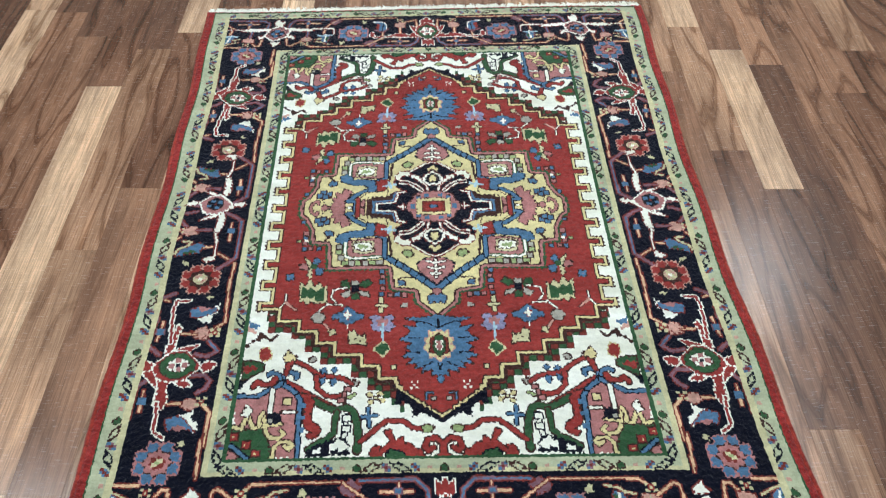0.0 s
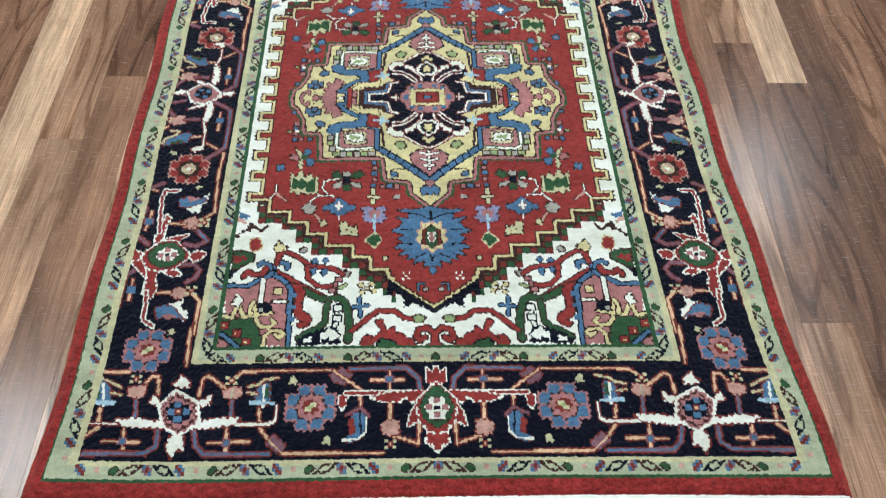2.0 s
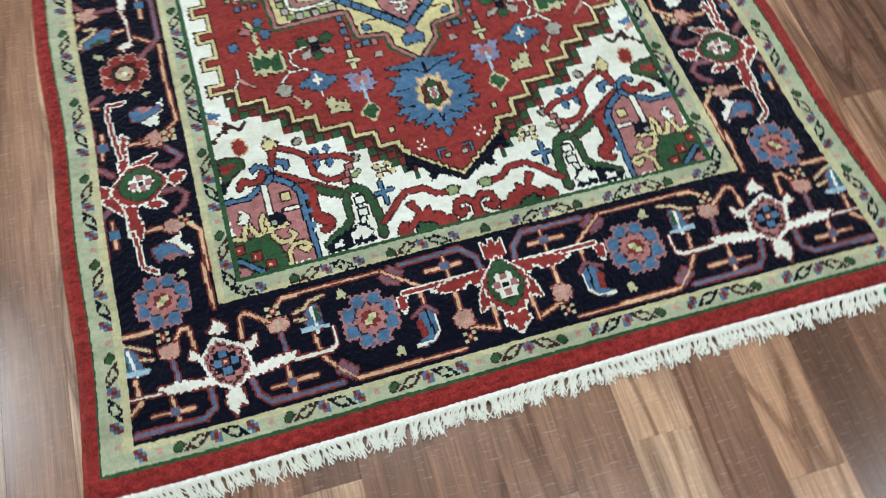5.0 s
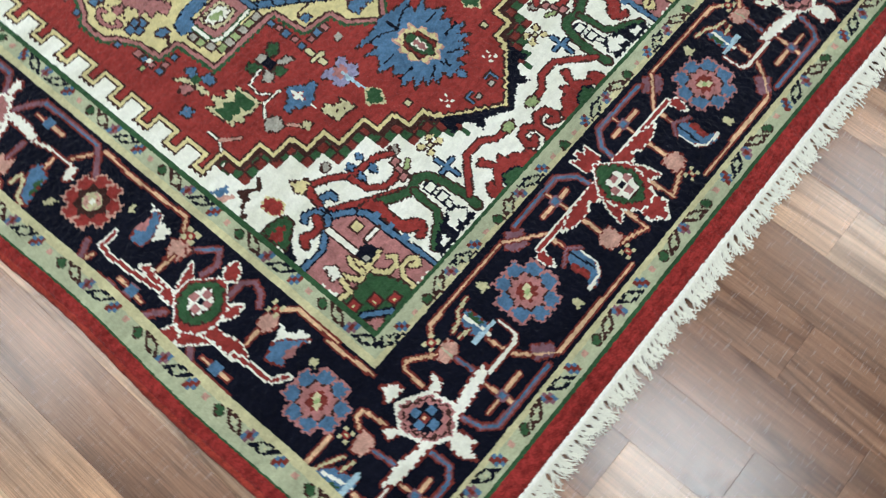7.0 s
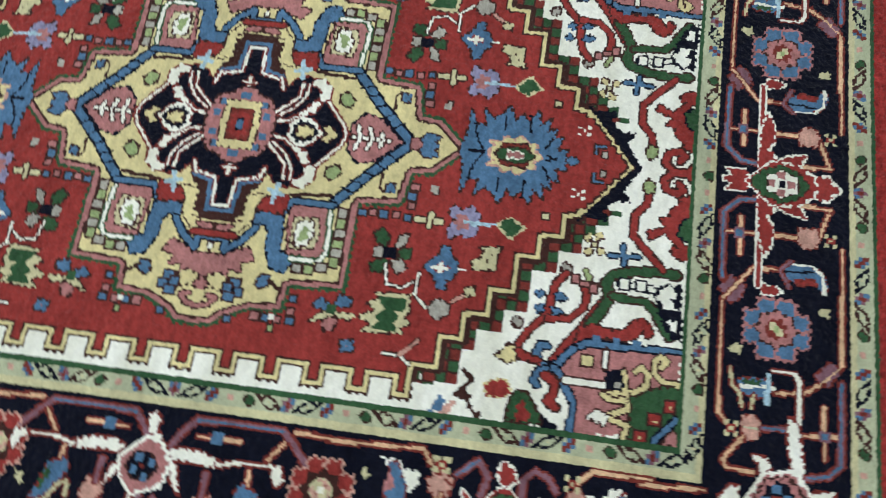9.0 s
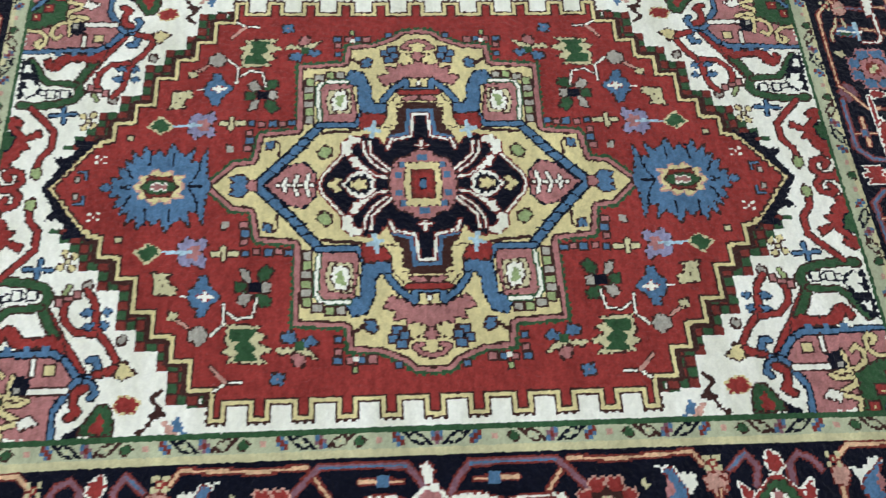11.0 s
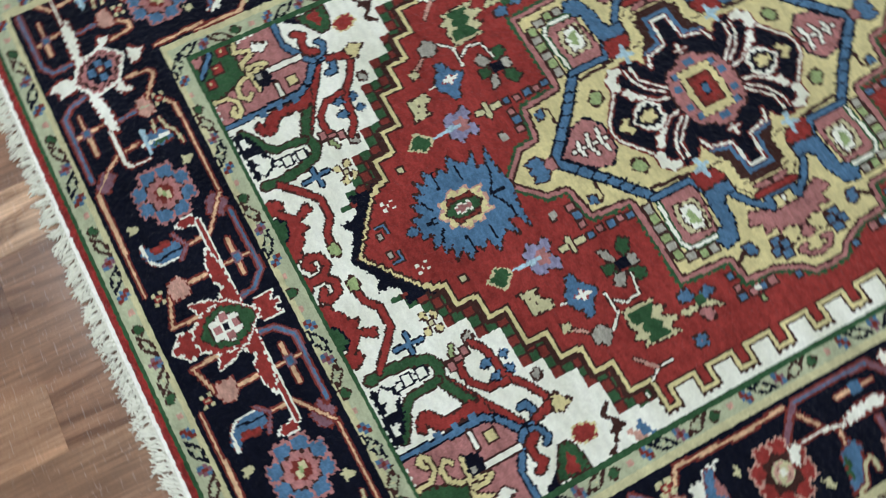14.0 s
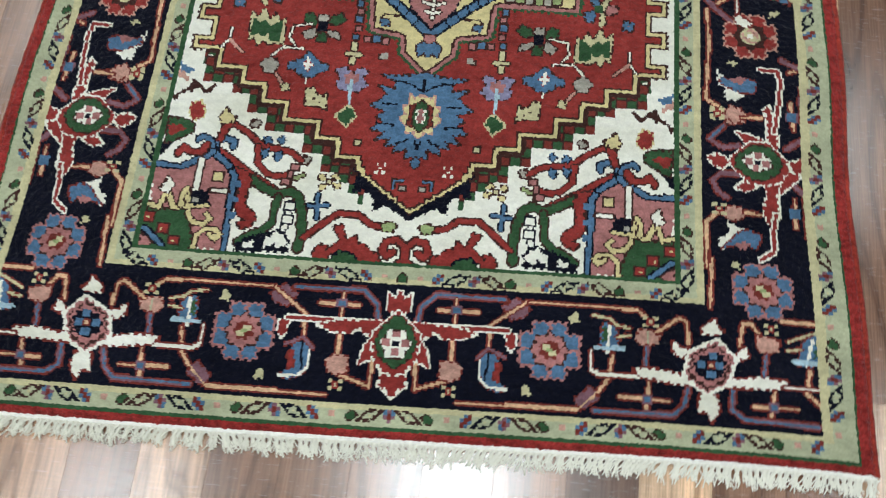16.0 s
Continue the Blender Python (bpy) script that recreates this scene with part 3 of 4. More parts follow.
fill("red", "105,159 106.5,163.5 110,173 112.5,172 110.5,161.5", "brown", 1.0)
line("red", 3.6, "117.5,175.5 120,180.5 126,180.5 130,178 132.5,182", "brown", 1.0)
fill("navy", "136,171 137,176 140,181.5 144.5,187.5 143,178.5 142.5,173.5")
fill("gold", "110.5,151.5 107.5,155.5 104,156.5 106,159.5 111.5,161.5 113.5,157.5 112,154.5", "brown", 1.1)
fill("red", "126,148 123.5,152 122.5,158 128.5,160.5 131.5,156 131.5,150", "gold", 0.8)
fill("green", "130,161.5 127,164.5 127.5,168.5 133,172 141,176.5 141.5,170 142,160 135,160.5", "brown", 1.1)
fill("red", "133.5,164 131.5,167 140.5,172 141.5,165")
line("brown", 2.6, "120.5,137.5 124.5,142 129.5,138 133,135.5")
fill("brown", "133,135 129.5,138.5 132,142.5 137,142.5 141,148.5 144.5,147.5 140,143 135.5,140")
fill("blue", "143.5,123 133.5,128.5 137,131 141.5,129")
fill("blush", "142.5,128.5 135.5,133.5 137.5,136.5 144,131.5")
fill("green", "119,215.5 118,222.5 115.5,232.5 111.5,237.5 142,239.5 144,231.5 141.5,215.5 133,216.5 124.5,215.5", "brown", 1.0)
line("gold", 2.4, "106,229 102.5,231.5 100.5,228.5 103.5,226 109,226 112.5,229.5 113.5,238", "brown", 0.9)
line("gold", 2.4, "109.5,217.5 107,220 110.5,223.5 116.5,222.5 119.5,218.5 120.5,213 123,203", "brown", 0.9)
line("gold", 2.4, "110,212 120.5,213.5 128.5,215 133,206", "brown", 0.9)
line("gold", 2.4, "134,206.5 136.5,215.5 143.5,213.5", "brown", 0.9)
line("gold", 2.4, "123,203 125,207 124.5,213.5", "brown", 0.9)
fill("white", "135,196.5 132.5,199.5 130.5,201 132,204 134,206.5 138,204.5 136,200.5", "brown", 1.1)
line("white", 2.4, "118.5,185 118.5,203.5", "brown", 1.0)
line("white", 2.2, "101.5,203 109.5,203", "brown", 1.0)
fill("navy", "111,203.5 109.5,211.5 120,213 120,204")
dots("grey", 1.5, "117.5,209.5")
dots("gold", 2.4, "107.5,194.5", "brown")
dots("red", 2.4, "140.5,221.5 131.5,227.5 124.5,234", "brown")
dots("gold", 0.9, "141,221.5 132.5,228 125,234.5")
line("blue", 2.4, "141.5,228 130,237.5", "navy", 1.0)
fill("pink", "143,231 136,236 137,240 142,239", "brown", 0.8)
line("red", 3.0, "11,217.5 20,217 27,211.5 38,211 46,218 55.5,227", "brown", 0.9)
fill("leaf", "14,216 9.5,214.5 6,217 8.5,220.5 12.5,220.5", "brown", 1.0)
fill("red", "49.5,235 45.5,230 42,231 42.5,234.5 35,226.5 40,219.5 35.5,218 32,227 27,223.5 26.5,228 21.5,229 19,232.5 15,233.5 12,238.5 15.5,242 22.5,241 28.5,235 35,233 40,235.5 42.5,239.5 47,240.5", "brown", 0.9)
line("red", 3.3, "14.5,241 7,241 0.5,237 0,229.5 5,224.5 10.5,226 12.5,231.5 10,234.5 6.5,232", "brown", 0.9)
fill("green", "38,236.5 35,233.5 28,235 23.5,241 33,241.5", "navy", 1.2)

# end border and corner star
line("orange", 1.6, "127.5,259.5 123.5,256 109,255.5 66,255.5", "rust", 1.0)
fill("mauve", "68,259.5 61,254 53.5,259 58,266 64.5,264", "rust", 0.8)
line("orange", 1.4, "66,256 47,270", "rust", 0.8)
line("mauve", 2.4, "55,255 19,254.5 11.5,262 10,272", "rust", 0.9)
line("blue", 1.1, "55,255 19,254.5 11.5,262 10,272")
line("orange", 1.5, "41.5,263 21,263", "rust", 1.0)
line("orange", 1.5, "29.5,257 29.5,271", "rust", 1.0)
dots("blue", 2.0, "30,262.5", "mauve")
line("orange", 1.5, "11,291 11.5,306 26,301", "rust", 1.0)
line("orange", 1.5, "29,278.5 29,290.5", "rust", 1.0)
line("orange", 1.5, "48,272.5 47.5,282", "rust", 1.0)
fill("blush", "34.5,293.5 31.5,290.5 24,290.5 23,299 28,301 33.5,299", "rust", 0.7)
line("sage", 1, "29,291.5 29,300")
bud("28.5,306")
line("orange", 1.6, "33,311.5 92.5,311 100.5,304.5 108.5,294", "rust", 1.0)
fill("mauve", "103.5,305 99.5,298.5 91.5,305.5 94.5,311", "rust", 0.8)
line("orange", 1.0, "102,302.5 93.5,310.5")
fill("blue", "52.5,286.5 48,282 43.5,285.5 44,296 45.5,301.5 53,304.5 57.5,303 51,298.5", "rust", 0.8)
line("navy", 1.2, "48,284 46.5,298.5")
line("mauve", 1.4, "56,286.5 52,284.5 47.5,282 42,287.5", "rust", 0.6)
fill("red", "54.5,290.5 52,289 50.5,298 53,299.5", "rust", 0.6)
line("white", 1.6, "43.5,288.5 43.5,298 48,302.5 57,303")
fill("straw", "92.5,259 87.5,262 89.5,266 93.5,264")
fill("straw", "69,300.5 65,301 65,306 69.5,305")
fill("red", "6,255 2,258.5 1,253.5 -1.5,258.5 -4.5,257 -5.5,264 -0.5,268 6,264", "white", 1.0)
fill("red", "6,299 -4.5,299 -6.5,305 -2.5,306.5 -2,312.5 1,310 3.5,307 7,305", "white", 1.0)
fill("red", "10.5,277 16,285 18,294.5 12.5,291.5 7.5,287", "white", 1.0)
line("red", 1.7, "9,272 57,272 59,280", "white", 0.9)
fill("red", "61,273.5 56,274 57,280 58.5,283.5 61,279", "white", 0.9)
fill("red", "6.5,270.5 28.5,271.5 41.5,274.5 34,278 23.5,278.5 20,275 12.5,280.5 9,276.5", "white", 1.0)
fill("red", "0,265 -7.5,270.5 -12,279.5 -10.5,291.5 -5,297 0.5,299.5 6,297 11,291 12.5,278 6.5,271", "white", 1.0)
fill("green", "0.5,267.5 -6.5,273 -10.5,281.5 -8,290 0.5,295.5 8,290 10.5,281.5 6.5,272.5", "brown", 0.7)
fill("white", "4,275.5 -3,275 -5.5,280 -8.5,282.5 -4.5,286.5 -3,290 4,290 5.5,285.5 8.5,282.5 5.5,279.5", "brown", 0.7)
dots("pink", 1.8, "0.5,277.5 5,282 -4.5,282.5 0.5,287")
dots("navy", 1.2, "0.5,282.5")
line("orange", 1.5, "138,303.5 114,303", "rust", 1.0)
line("orange", 1.5, "128.5,294.5 126.5,311.5", "rust", 1.0)
dots("blue", 2.0, "127.5,303.5", "mauve")
line("mauve", 2.4, "148,296 145.5,305.5 140,310.5 101.5,311", "rust", 0.9)
line("blue", 1.1, "148,296 145.5,305.5 140,310.5 101.5,311")
fill("blush", "135.5,267.5 123.5,266.5 122.5,272.5 127,275.5 133,273.5", "rust", 0.7)
line("sage", 1, "129,267.5 128,274.5")
line("mauve", 2.0, "128,276 127,286.5", "rust", 0.8)
line("blue", 1, "128,276 127,286.5")
bud("130,262")
line("orange", 1.5, "149,272 148.5,261 145,258.5 133,267.5", "rust", 1.0)
fill("blue", "114,273 112,265 105.5,264.5 104,278.5 109.5,279.5 112.5,276", "rust", 0.8)
fill("green", "109,267.5 105.5,266 105,274 107.5,274.5")
line("white", 1.7, "109,266 108,280.5")
line("sky", 2.4, "116,277.5 102,278")
line("straw", 1.4, "100.5,260.5 109,261.5 112.5,265 119.5,266.5", "rust", 0.7)
line("straw", 1.4, "119,270.5 112.5,271.5", "rust", 0.7)
line("orange", 1.5, "110.5,281.5 109,290.5", "rust", 1.0)
line("white", 1.8, "99.5,280 99.5,290 103.5,292 132,291.5", "rust", 0.9)
line("orange", 1.5, "174.5,271.5 176.5,259 181,259 185.5,266.5", "rust", 1.0)
fill("blush", "194.5,266.5 183,265 183,271.5 187.5,275 193.5,272", "rust", 0.7)
line("mauve", 2.0, "187.5,275 185.5,286.5", "rust", 0.8)
line("blue", 1, "187.5,275 185.5,286.5")
bud("190.5,261")
line("orange", 1.5, "196,256 218,256", "rust", 1.0)
fill("blue", "216.5,265 210,262 205,267.5 202.5,279 209,279.5 214.5,273.5", "rust", 0.8)
fill("green", "216,266.5 212.5,265.5 210,275.5 213,274")
line("white", 1.7, "210,265 206.5,279.5")
line("sky", 2.4, "215,277.5 200.5,277.5")
line("straw", 1.4, "219.5,258.5 210,261.5 198,267", "rust", 0.7)
line("straw", 1.4, "204.5,270.5 197.5,272", "rust", 0.7)
line("orange", 1.5, "208,282 206.5,291", "rust", 1.0)
line("orange", 1.5, "201,302.5 179.5,303", "rust", 1.0)
line("orange", 1.5, "190.5,294.5 187.5,310.5", "rust", 1.0)
dots("blue", 2.0, "189.5,302.5", "mauve")
line("mauve", 2.4, "170,295.5 169,305.5 175,310 210.5,310.5", "rust", 0.9)
line("blue", 1.1, "170,295.5 169,305.5 175,310 210.5,310.5")
line("orange", 1.5, "215,302.5 206,294", "rust", 1.0)
line("white", 1.8, "218,291.5 191,291.5", "rust", 0.9)
fill("white", "163,257.5 156,263 156.5,266.5 163,266.5 167,264 163,261.5", "rust", 1.0)
fill("white", "147.5,290 140.5,288.5 134,287.5 125.5,287 120.5,288.5 125,292 139.5,294 148.5,294.5", "rust", 1.0)
fill("white", "197,288.5 184.5,287.5 175,289 169,289.5 165.5,294 179.5,293.5 191.5,293", "rust", 1.0)
fill("white", "149.5,275.5 145.5,275 141,272 141.5,278 146.5,280", "rust", 1.0)
fill("white", "177,271.5 173,275.5 170.5,280 174.5,279 179,277", "rust", 1.0)
fill("white", "161.5,298.5 153.5,299.5 152.5,307.5 157,308 159,313 163,305.5", "rust", 1.0)
fill("pink", "163.5,270 150,277 147,289 151,293.5 157.5,297.5 167,292 171.5,278.5", "white", 1.9)
fill("brown", "163,271 151,277.5 148,288.5 151.5,292 157.5,296.5 166.5,291 170.5,279")
fill("pink", "163,272.5 152,278.5 149.5,287.5 152.5,291 158,294.5 165.5,290.5 169.5,279")
fill("navy", "161.5,275.5 155.5,278 151.5,283 153,289 159,291.5 165,288.5 167.5,282 166,277")
dots("blue", 2.2, "161,278 164,283 155,283 159.5,288")
dots("orange", 0.9, "160,283", "rust")

# side border
line("orange", 1.6, "162.5,223.5 160.5,251", "rust", 1.1)
line("orange", 1.6, "166,196 160,202 159.5,228", "rust", 1.1)
line("orange", 1.6, "190,195.5 181,195", "rust", 1.1)
fill("blush", "178.5,191.5 171.5,192 168.5,197 174.5,200.5 180,197.5", "rust", 0.7)
bud("167,193.5")
line("mauve", 2.4, "171.5,186.5 166.5,183 163.5,176.5 168.5,171.5 178,171.5", "rust", 0.9)
line("mauve", 2.4, "178.5,153.5 169.5,155.5 162.5,150.5 170.5,141.5", "rust", 0.9)
line("blue", 1, "162.5,150.5 170.5,141.5")
fill("blush", "180.5,130 171.5,130.5 169.5,135 173.5,140.5 182,138.5", "rust", 0.7)
bud("166.5,133")
line("orange", 1.6, "182,134 191,135", "rust", 1.1)
line("mauve", 2.6, "215.5,99 212.5,121.5 214.5,145.5 204,154", "rust", 1.0)
line("blue", 1.1, "215.5,99 212.5,121.5 214.5,144.5")
line("orange", 1.6, "207,124 208.5,141.5", "rust", 1.1)
dots("blue", 2.6, "207.5,133", "mauve")
line("mauve", 2.6, "204.5,173 213.5,182 213.5,197 214,215", "rust", 1.0)
line("blue", 1.1, "213.5,182 213.5,197 214,215")
line("orange", 1.6, "207.5,184.5 207,201.5", "rust", 1.1)
dots("blue", 2.6, "207,193", "mauve")
fill("white", "180.5,205 170.5,200.5 172.5,206.5 166.5,212 167,218.5 172.5,213.5 178.5,209.5")
fill("blue", "188,207.5 180.5,205 175.5,208 173,211.5 167.5,217 180,212.5 185.5,216 188,211", "rust", 0.8)
fill("pink", "183,213.5 176.5,212 174,215 179,217")
fill("straw", "177,224.5 172.5,224 173,227.5 176.5,228.5")
fill("red", "198.5,183.5 194.5,179 208,161.5 207,161.5 205.5,164.5 210,170 214.5,167.5", "white", 1.1)
fill("red", "172,162.5 167,159.5 161.5,162 164,166.5 169.5,168.5 173,165.5", "white", 1.1)
fill("red", "213.5,163 212.5,159.5 205,162.5 208,168 212.5,169", "white", 1.1)
fill("red", "193,150 184.5,146.5 177,145 182.5,151 188,154 192,152.5", "white", 1.1)
fill("red", "182.5,174 176,180.5 182,181.5 188,178.5", "white", 1.1)
fill("red", "195.5,126.5 192.5,129 194.5,137.5 194.5,148.5 198.5,158 200,149.5 198.5,138.5", "white", 1.1)
line("red", 1.9, "198,143.5 200.5,126 202,110.5 200.5,103 190.5,102.5", "white", 1.0)
fill("red", "200,174 192.5,178 193,184 190.5,192 193,200.5 199,196.5 198.5,184.5", "white", 1.1)
line("red", 1.9, "197,194.5 195,206 194.5,217 187.5,222", "white", 1.0)
fill("red", "194.5,151 185,151 174,161.5 173.5,165.5 183.5,176 191.5,177.5 200,175 205,167 204.5,161.5", "white", 1.1)
fill("green", "195.5,153.5 186,152.5 176.5,161 176.5,167 185.5,174 192.5,174 199.5,169.5 202,162.5", "brown", 0.7)
fill("white", "191.5,157.5 186.5,157.5 180.5,161.5 183,167 188.5,169 196,166.5 195.5,161.5", "brown", 0.7)
dots("pink", 2.0, "189,159 184,163 193,164 187.5,167")
dots("navy", 1.3, "188.5,163.5")
line("orange", 1.6, "162,64 163,88 161,124.5 167.5,129", "rust", 1.1)
fill("blush", "174.5,128 171,133.5 175.5,139 181,137.5 181.5,131.5", "rust", 0.7)
bud("167,134")
line("orange", 1.6, "180.5,135.5 191,135", "rust", 1.1)
fill("white", "167,105.5 167.5,113.5 171.5,118 172,125 179.5,124.5 181.5,120.5 186.5,119.5 178,115.5")
fill("blue", "169.5,109.5 169,113.5 179.5,119 187.5,119 188.5,112 184.5,109.5 177.5,112", "rust", 0.8)
fill("pink", "181,108.5 174,111 179,114 183.5,111.5")
fill("straw", "176.5,97 173.5,99 176,101.5 179.5,100")
line("orange", 1.6, "209.5,34 216,41 216.5,70.5 217.5,98.5 206.5,103.5", "rust", 1.1)
fill("blue", "193,41 188.5,44.5 192.5,51.5 202,53.5 210,56 208.5,49.5 203.5,45", "rust", 0.8)
fill("green", "196.5,48.5 194,51.5 203.5,54 204.5,52")
line("straw", 1.8, "206.5,39 200,39.5 201,43.5 209,48 211,53.5", "rust", 0.8)
line("orange", 1.6, "183,45.5 189.5,46.5", "rust", 1.1)
fill("straw", "202.5,61.5 198.5,62 197,66.5 200.5,65 205,63.5")
line("orange", 1.6, "176.5,53 164.5,62", "rust", 1.1)
line("mauve", 2.6, "176.5,5.5 169.5,9.5 162.5,15.5 162,33.5 162,57.5 167.5,63.5 176,71", "rust", 1.0)
line("blue", 1.1, "163,15.5 162.5,34 162.5,57.5")
line("orange", 1.6, "170.5,18 170,38", "rust", 1.1)
dots("blue", 2.6, "170,27", "mauve")
fill("blush", "202,21.5 198.5,23 196,30 204.5,32.5 209.5,30 209.5,25", "rust", 0.7)
bud("211.5,26")
line("mauve", 2.4, "197.5,26 187,25.5", "rust", 0.9)
line("mauve", 2.4, "201.5,3.5 212.5,6.5 216.5,10.5 207.5,21", "rust", 0.9)
line("mauve", 2.4, "203,95.5 214,101 215.5,113 215.5,140.5", "rust", 0.9)
line("blue", 1, "214,101 215.5,113 215.5,140.5")
rosette(78.5, 281, 15.5, "blue", "pink", "pink", "rust")
rosette(187.5, 240, 15.2, "blue", "pink", "pink", "rust")
rosette(186.5, 80.5, 14.8, "red", "blush", "brown", "blush")
chart[keep] = guard[keep]


# ---- rug pile, one mesh for each woven panel ----
FAR_Y = HALF_Y - 6          # the far end was finished a little shorter than the near one
full = np.block([[chart[::-1, ::-1], chart[::-1]], [chart[:FAR_Y, ::-1], chart[:FAR_Y]]])
NY, NX = full.shape

# the stars halfway along the sides sit a little off the middle, so they are drawn on the whole chart
chart = full
GX, GY = np.meshgrid(np.arange(NX) + 0.5 - NX / 2, np.arange(NY) + 0.5 - HALF_Y)
SX, SY = toothed(GX, GY)
for side in (-1, 1):
    def at(text, side=side):
        return " ".join(f"{side * (188 + a)},{6 + b}" for a, b in points(text))
    fill("white", at("-8.5,-10.5 -11,-16 -10.5,-27 -7,-38 -4.5,-37.5 -5,-26.5 -5.5,-17 -4.5,-13.5"), "rust", 1.0)
    fill("white", at("-8.5,10.5 -11,16 -10.5,27 -7,38 -4.5,37.5 -5,26.5 -5.5,17 -4.5,13.5"), "rust", 1.0)
    line("white", 1.7, at("-6,-36 -8.5,-47.5 -8.5,-61.5 -2.5,-67"), "rust", 0.9)
    line("white", 1.7, at("-6,36 -8.5,47.5 -8.5,61.5 -2.5,67"), "rust", 0.9)
    fill("white", at("-9.5,-60 -9.5,-66 -3,-68.5 0.5,-65.5"), "rust", 1.0)
    fill("white", at("-9.5,60 -9.5,66 -3,68.5 0.5,65.5"), "rust", 1.0)
    fill("white", at("-18,1 -24.5,2.5 -26.5,-0.5 -22.5,-4 -18.5,-2.5 -12,-8 -13.5,-2.5"), "rust", 1.0)
    fill("white", at("19.5,3.5 13.5,2.5 18,-1.5 25,-2 22,1.5"), "rust", 1.0)
    fill("white", at("-4,-13.5 -2,-17 10.5,-21 4.5,-15.5"), "rust", 1.0)
    fill("white", at("-1,11 4,11.5 11,16.5 1.5,14.5"), "rust", 1.0)
    fill("pink", at("-2.5,11.5 -13.5,0.5 -11,-7 -3,-13 7.5,-10.5 12.5,1.5 6,8.5"), "white", 1.7)
    fill("navy", at("0.5,8 -6.5,4 -6,-3 -0.5,-8 5.5,-4.5 6,3"), "brown", 0.9)
    dots("blue", 1.9, at("2,3.5 -4,2 -2,-4.5 5,-2.5"))
    dots("rust", 1.0, at("0,0"))
full = chart
WX = (-0.0021, 0.9801, -0.0198, -0.0052, 0.0185, 0.0116, -0.0049, 0.0406, 0.0144, -0.0051, 0.0138, -0.064, -0.0171)
WY = (-0.0007, 0.0209, 0.9972, 0.0196, -0.0206, -0.0381, 0.0032, 0.0158, -0.0314, 0.0074, 0.0068, 0.0456, 0.0151)


def woven(x, y):
    """Where a place of the chart lies on the floor: a hand-knotted rug is never quite square."""
    q = (1 + 0 * x, x, y, x * y, x * x, y * y, x * x * y, x * y * y, x ** 3, y ** 3, x * x * y * y, x ** 4, y ** 4)
    ripple = 0.0028 * np.sin(17 * y + 1 + x) * np.clip((abs(x) - 0.42) / 0.16, 0, 1)
    return sum(a * b for a, b in zip(WX, q)) + ripple, sum(a * b for a, b in zip(WY, q))


gx, gy = np.meshgrid((np.arange(NX + 1) - NX / 2) * KNOT, (np.arange(NY + 1) - HALF_Y) * KNOT)
jig = np.random.RandomState(5)
px, py = woven(gx, gy)
px += jig.normal(0, 0.0004, px.shape)
py += jig.normal(0, 0.0004, py.shape)
edge_far = np.minimum(NX * KNOT / 2 - abs(gx), np.minimum(gy + HALF_Y * KNOT, FAR_Y * KNOT - gy))
pz = 0.0112 + jig.normal(0, 0.0010, px.shape) - 0.006 * np.clip(1 - edge_far / 0.008, 0, 1) ** 2
pz += 0.0012 * np.sin(17 * gy + 2 + gx) * np.clip((abs(gx) - 0.42) / 0.16, 0, 1) + 0.0006 * np.sin(11 * gx + 5 * gy)
grid = np.stack([px, py, pz], -1).reshape(-1, 3)
cx, cy = abs((gx[:-1, :-1] + KNOT / 2) / KNOT), abs((gy[:-1, :-1] + KNOT / 2) / KNOT)
panel = np.full((NY, NX), 4)
for n, (x, y) in enumerate(((229.5, 328), (212, 315), (158, 250.5), (143, 238))):
    panel[(cx < x) & (cy < y)] = 3 - n


def whole(quarter):
    return np.block([[quarter[::-1, ::-1], quarter[::-1]], [quarter[:FAR_Y, ::-1], quarter[:FAR_Y]]])


corner = (panel == 0) & ~whole(in_hexagon)

rug = tagged(new("rug"), "hand-knotted red, navy and ivory medallion rug with cotton fringes", "rug")


def pile(name, mask, label):
    j, i = np.nonzero(mask)
    a = j * (NX + 1) + i
    quads = np.stack([a, a + 1, a + NX + 2, a + NX + 1], 1)
    used, back = np.unique(quads, return_inverse=True)
    me = bpy.data.meshes.new(name)
    me.vertices.add(len(used))
    me.vertices.foreach_set("co", grid[used].ravel())
    me.loops.add(quads.size)
    me.loops.foreach_set("vertex_index", back.ravel().astype(np.int32))
    me.polygons.add(len(quads))
    me.polygons.foreach_set("loop_start", np.arange(len(quads), dtype=np.int32) * 4)
    for m in WOOL:
        me.materials.append(m)
    me.polygons.foreach_set("material_index", full[mask].astype(np.int32))
    me.update(calc_edges=True)
    ob = new(name, me)
    ob.parent = rug
    return tagged(ob, label)


medallion = whole(in_medallion)
pile("field", (panel == 0) & whole(in_hexagon) & ~medallion, "brick-red field with small flowers and two blue sunbursts")
pile("medallion", medallion, "stepped yellow, blue and navy medallion")
for up in (False, True):
    for right in (False, True):
        pile("spandrel", corner & ((gy[:-1, :-1] >= 0) == up) & ((gx[:-1, :-1] >= 0) == right), "ivory corner panel with red arms and a pink house")
pile("inner_guard_border", panel == 1, "narrow sage guard band with leaf sprigs")
pile("main_border", panel == 2, "navy border with rosettes and vines")
pile("outer_guard_border", panel == 3, "narrow sage guard band with leaf sprigs")
pile("edge_band", panel == 4, "plain red outer band")

# ---- rolled side bindings ----


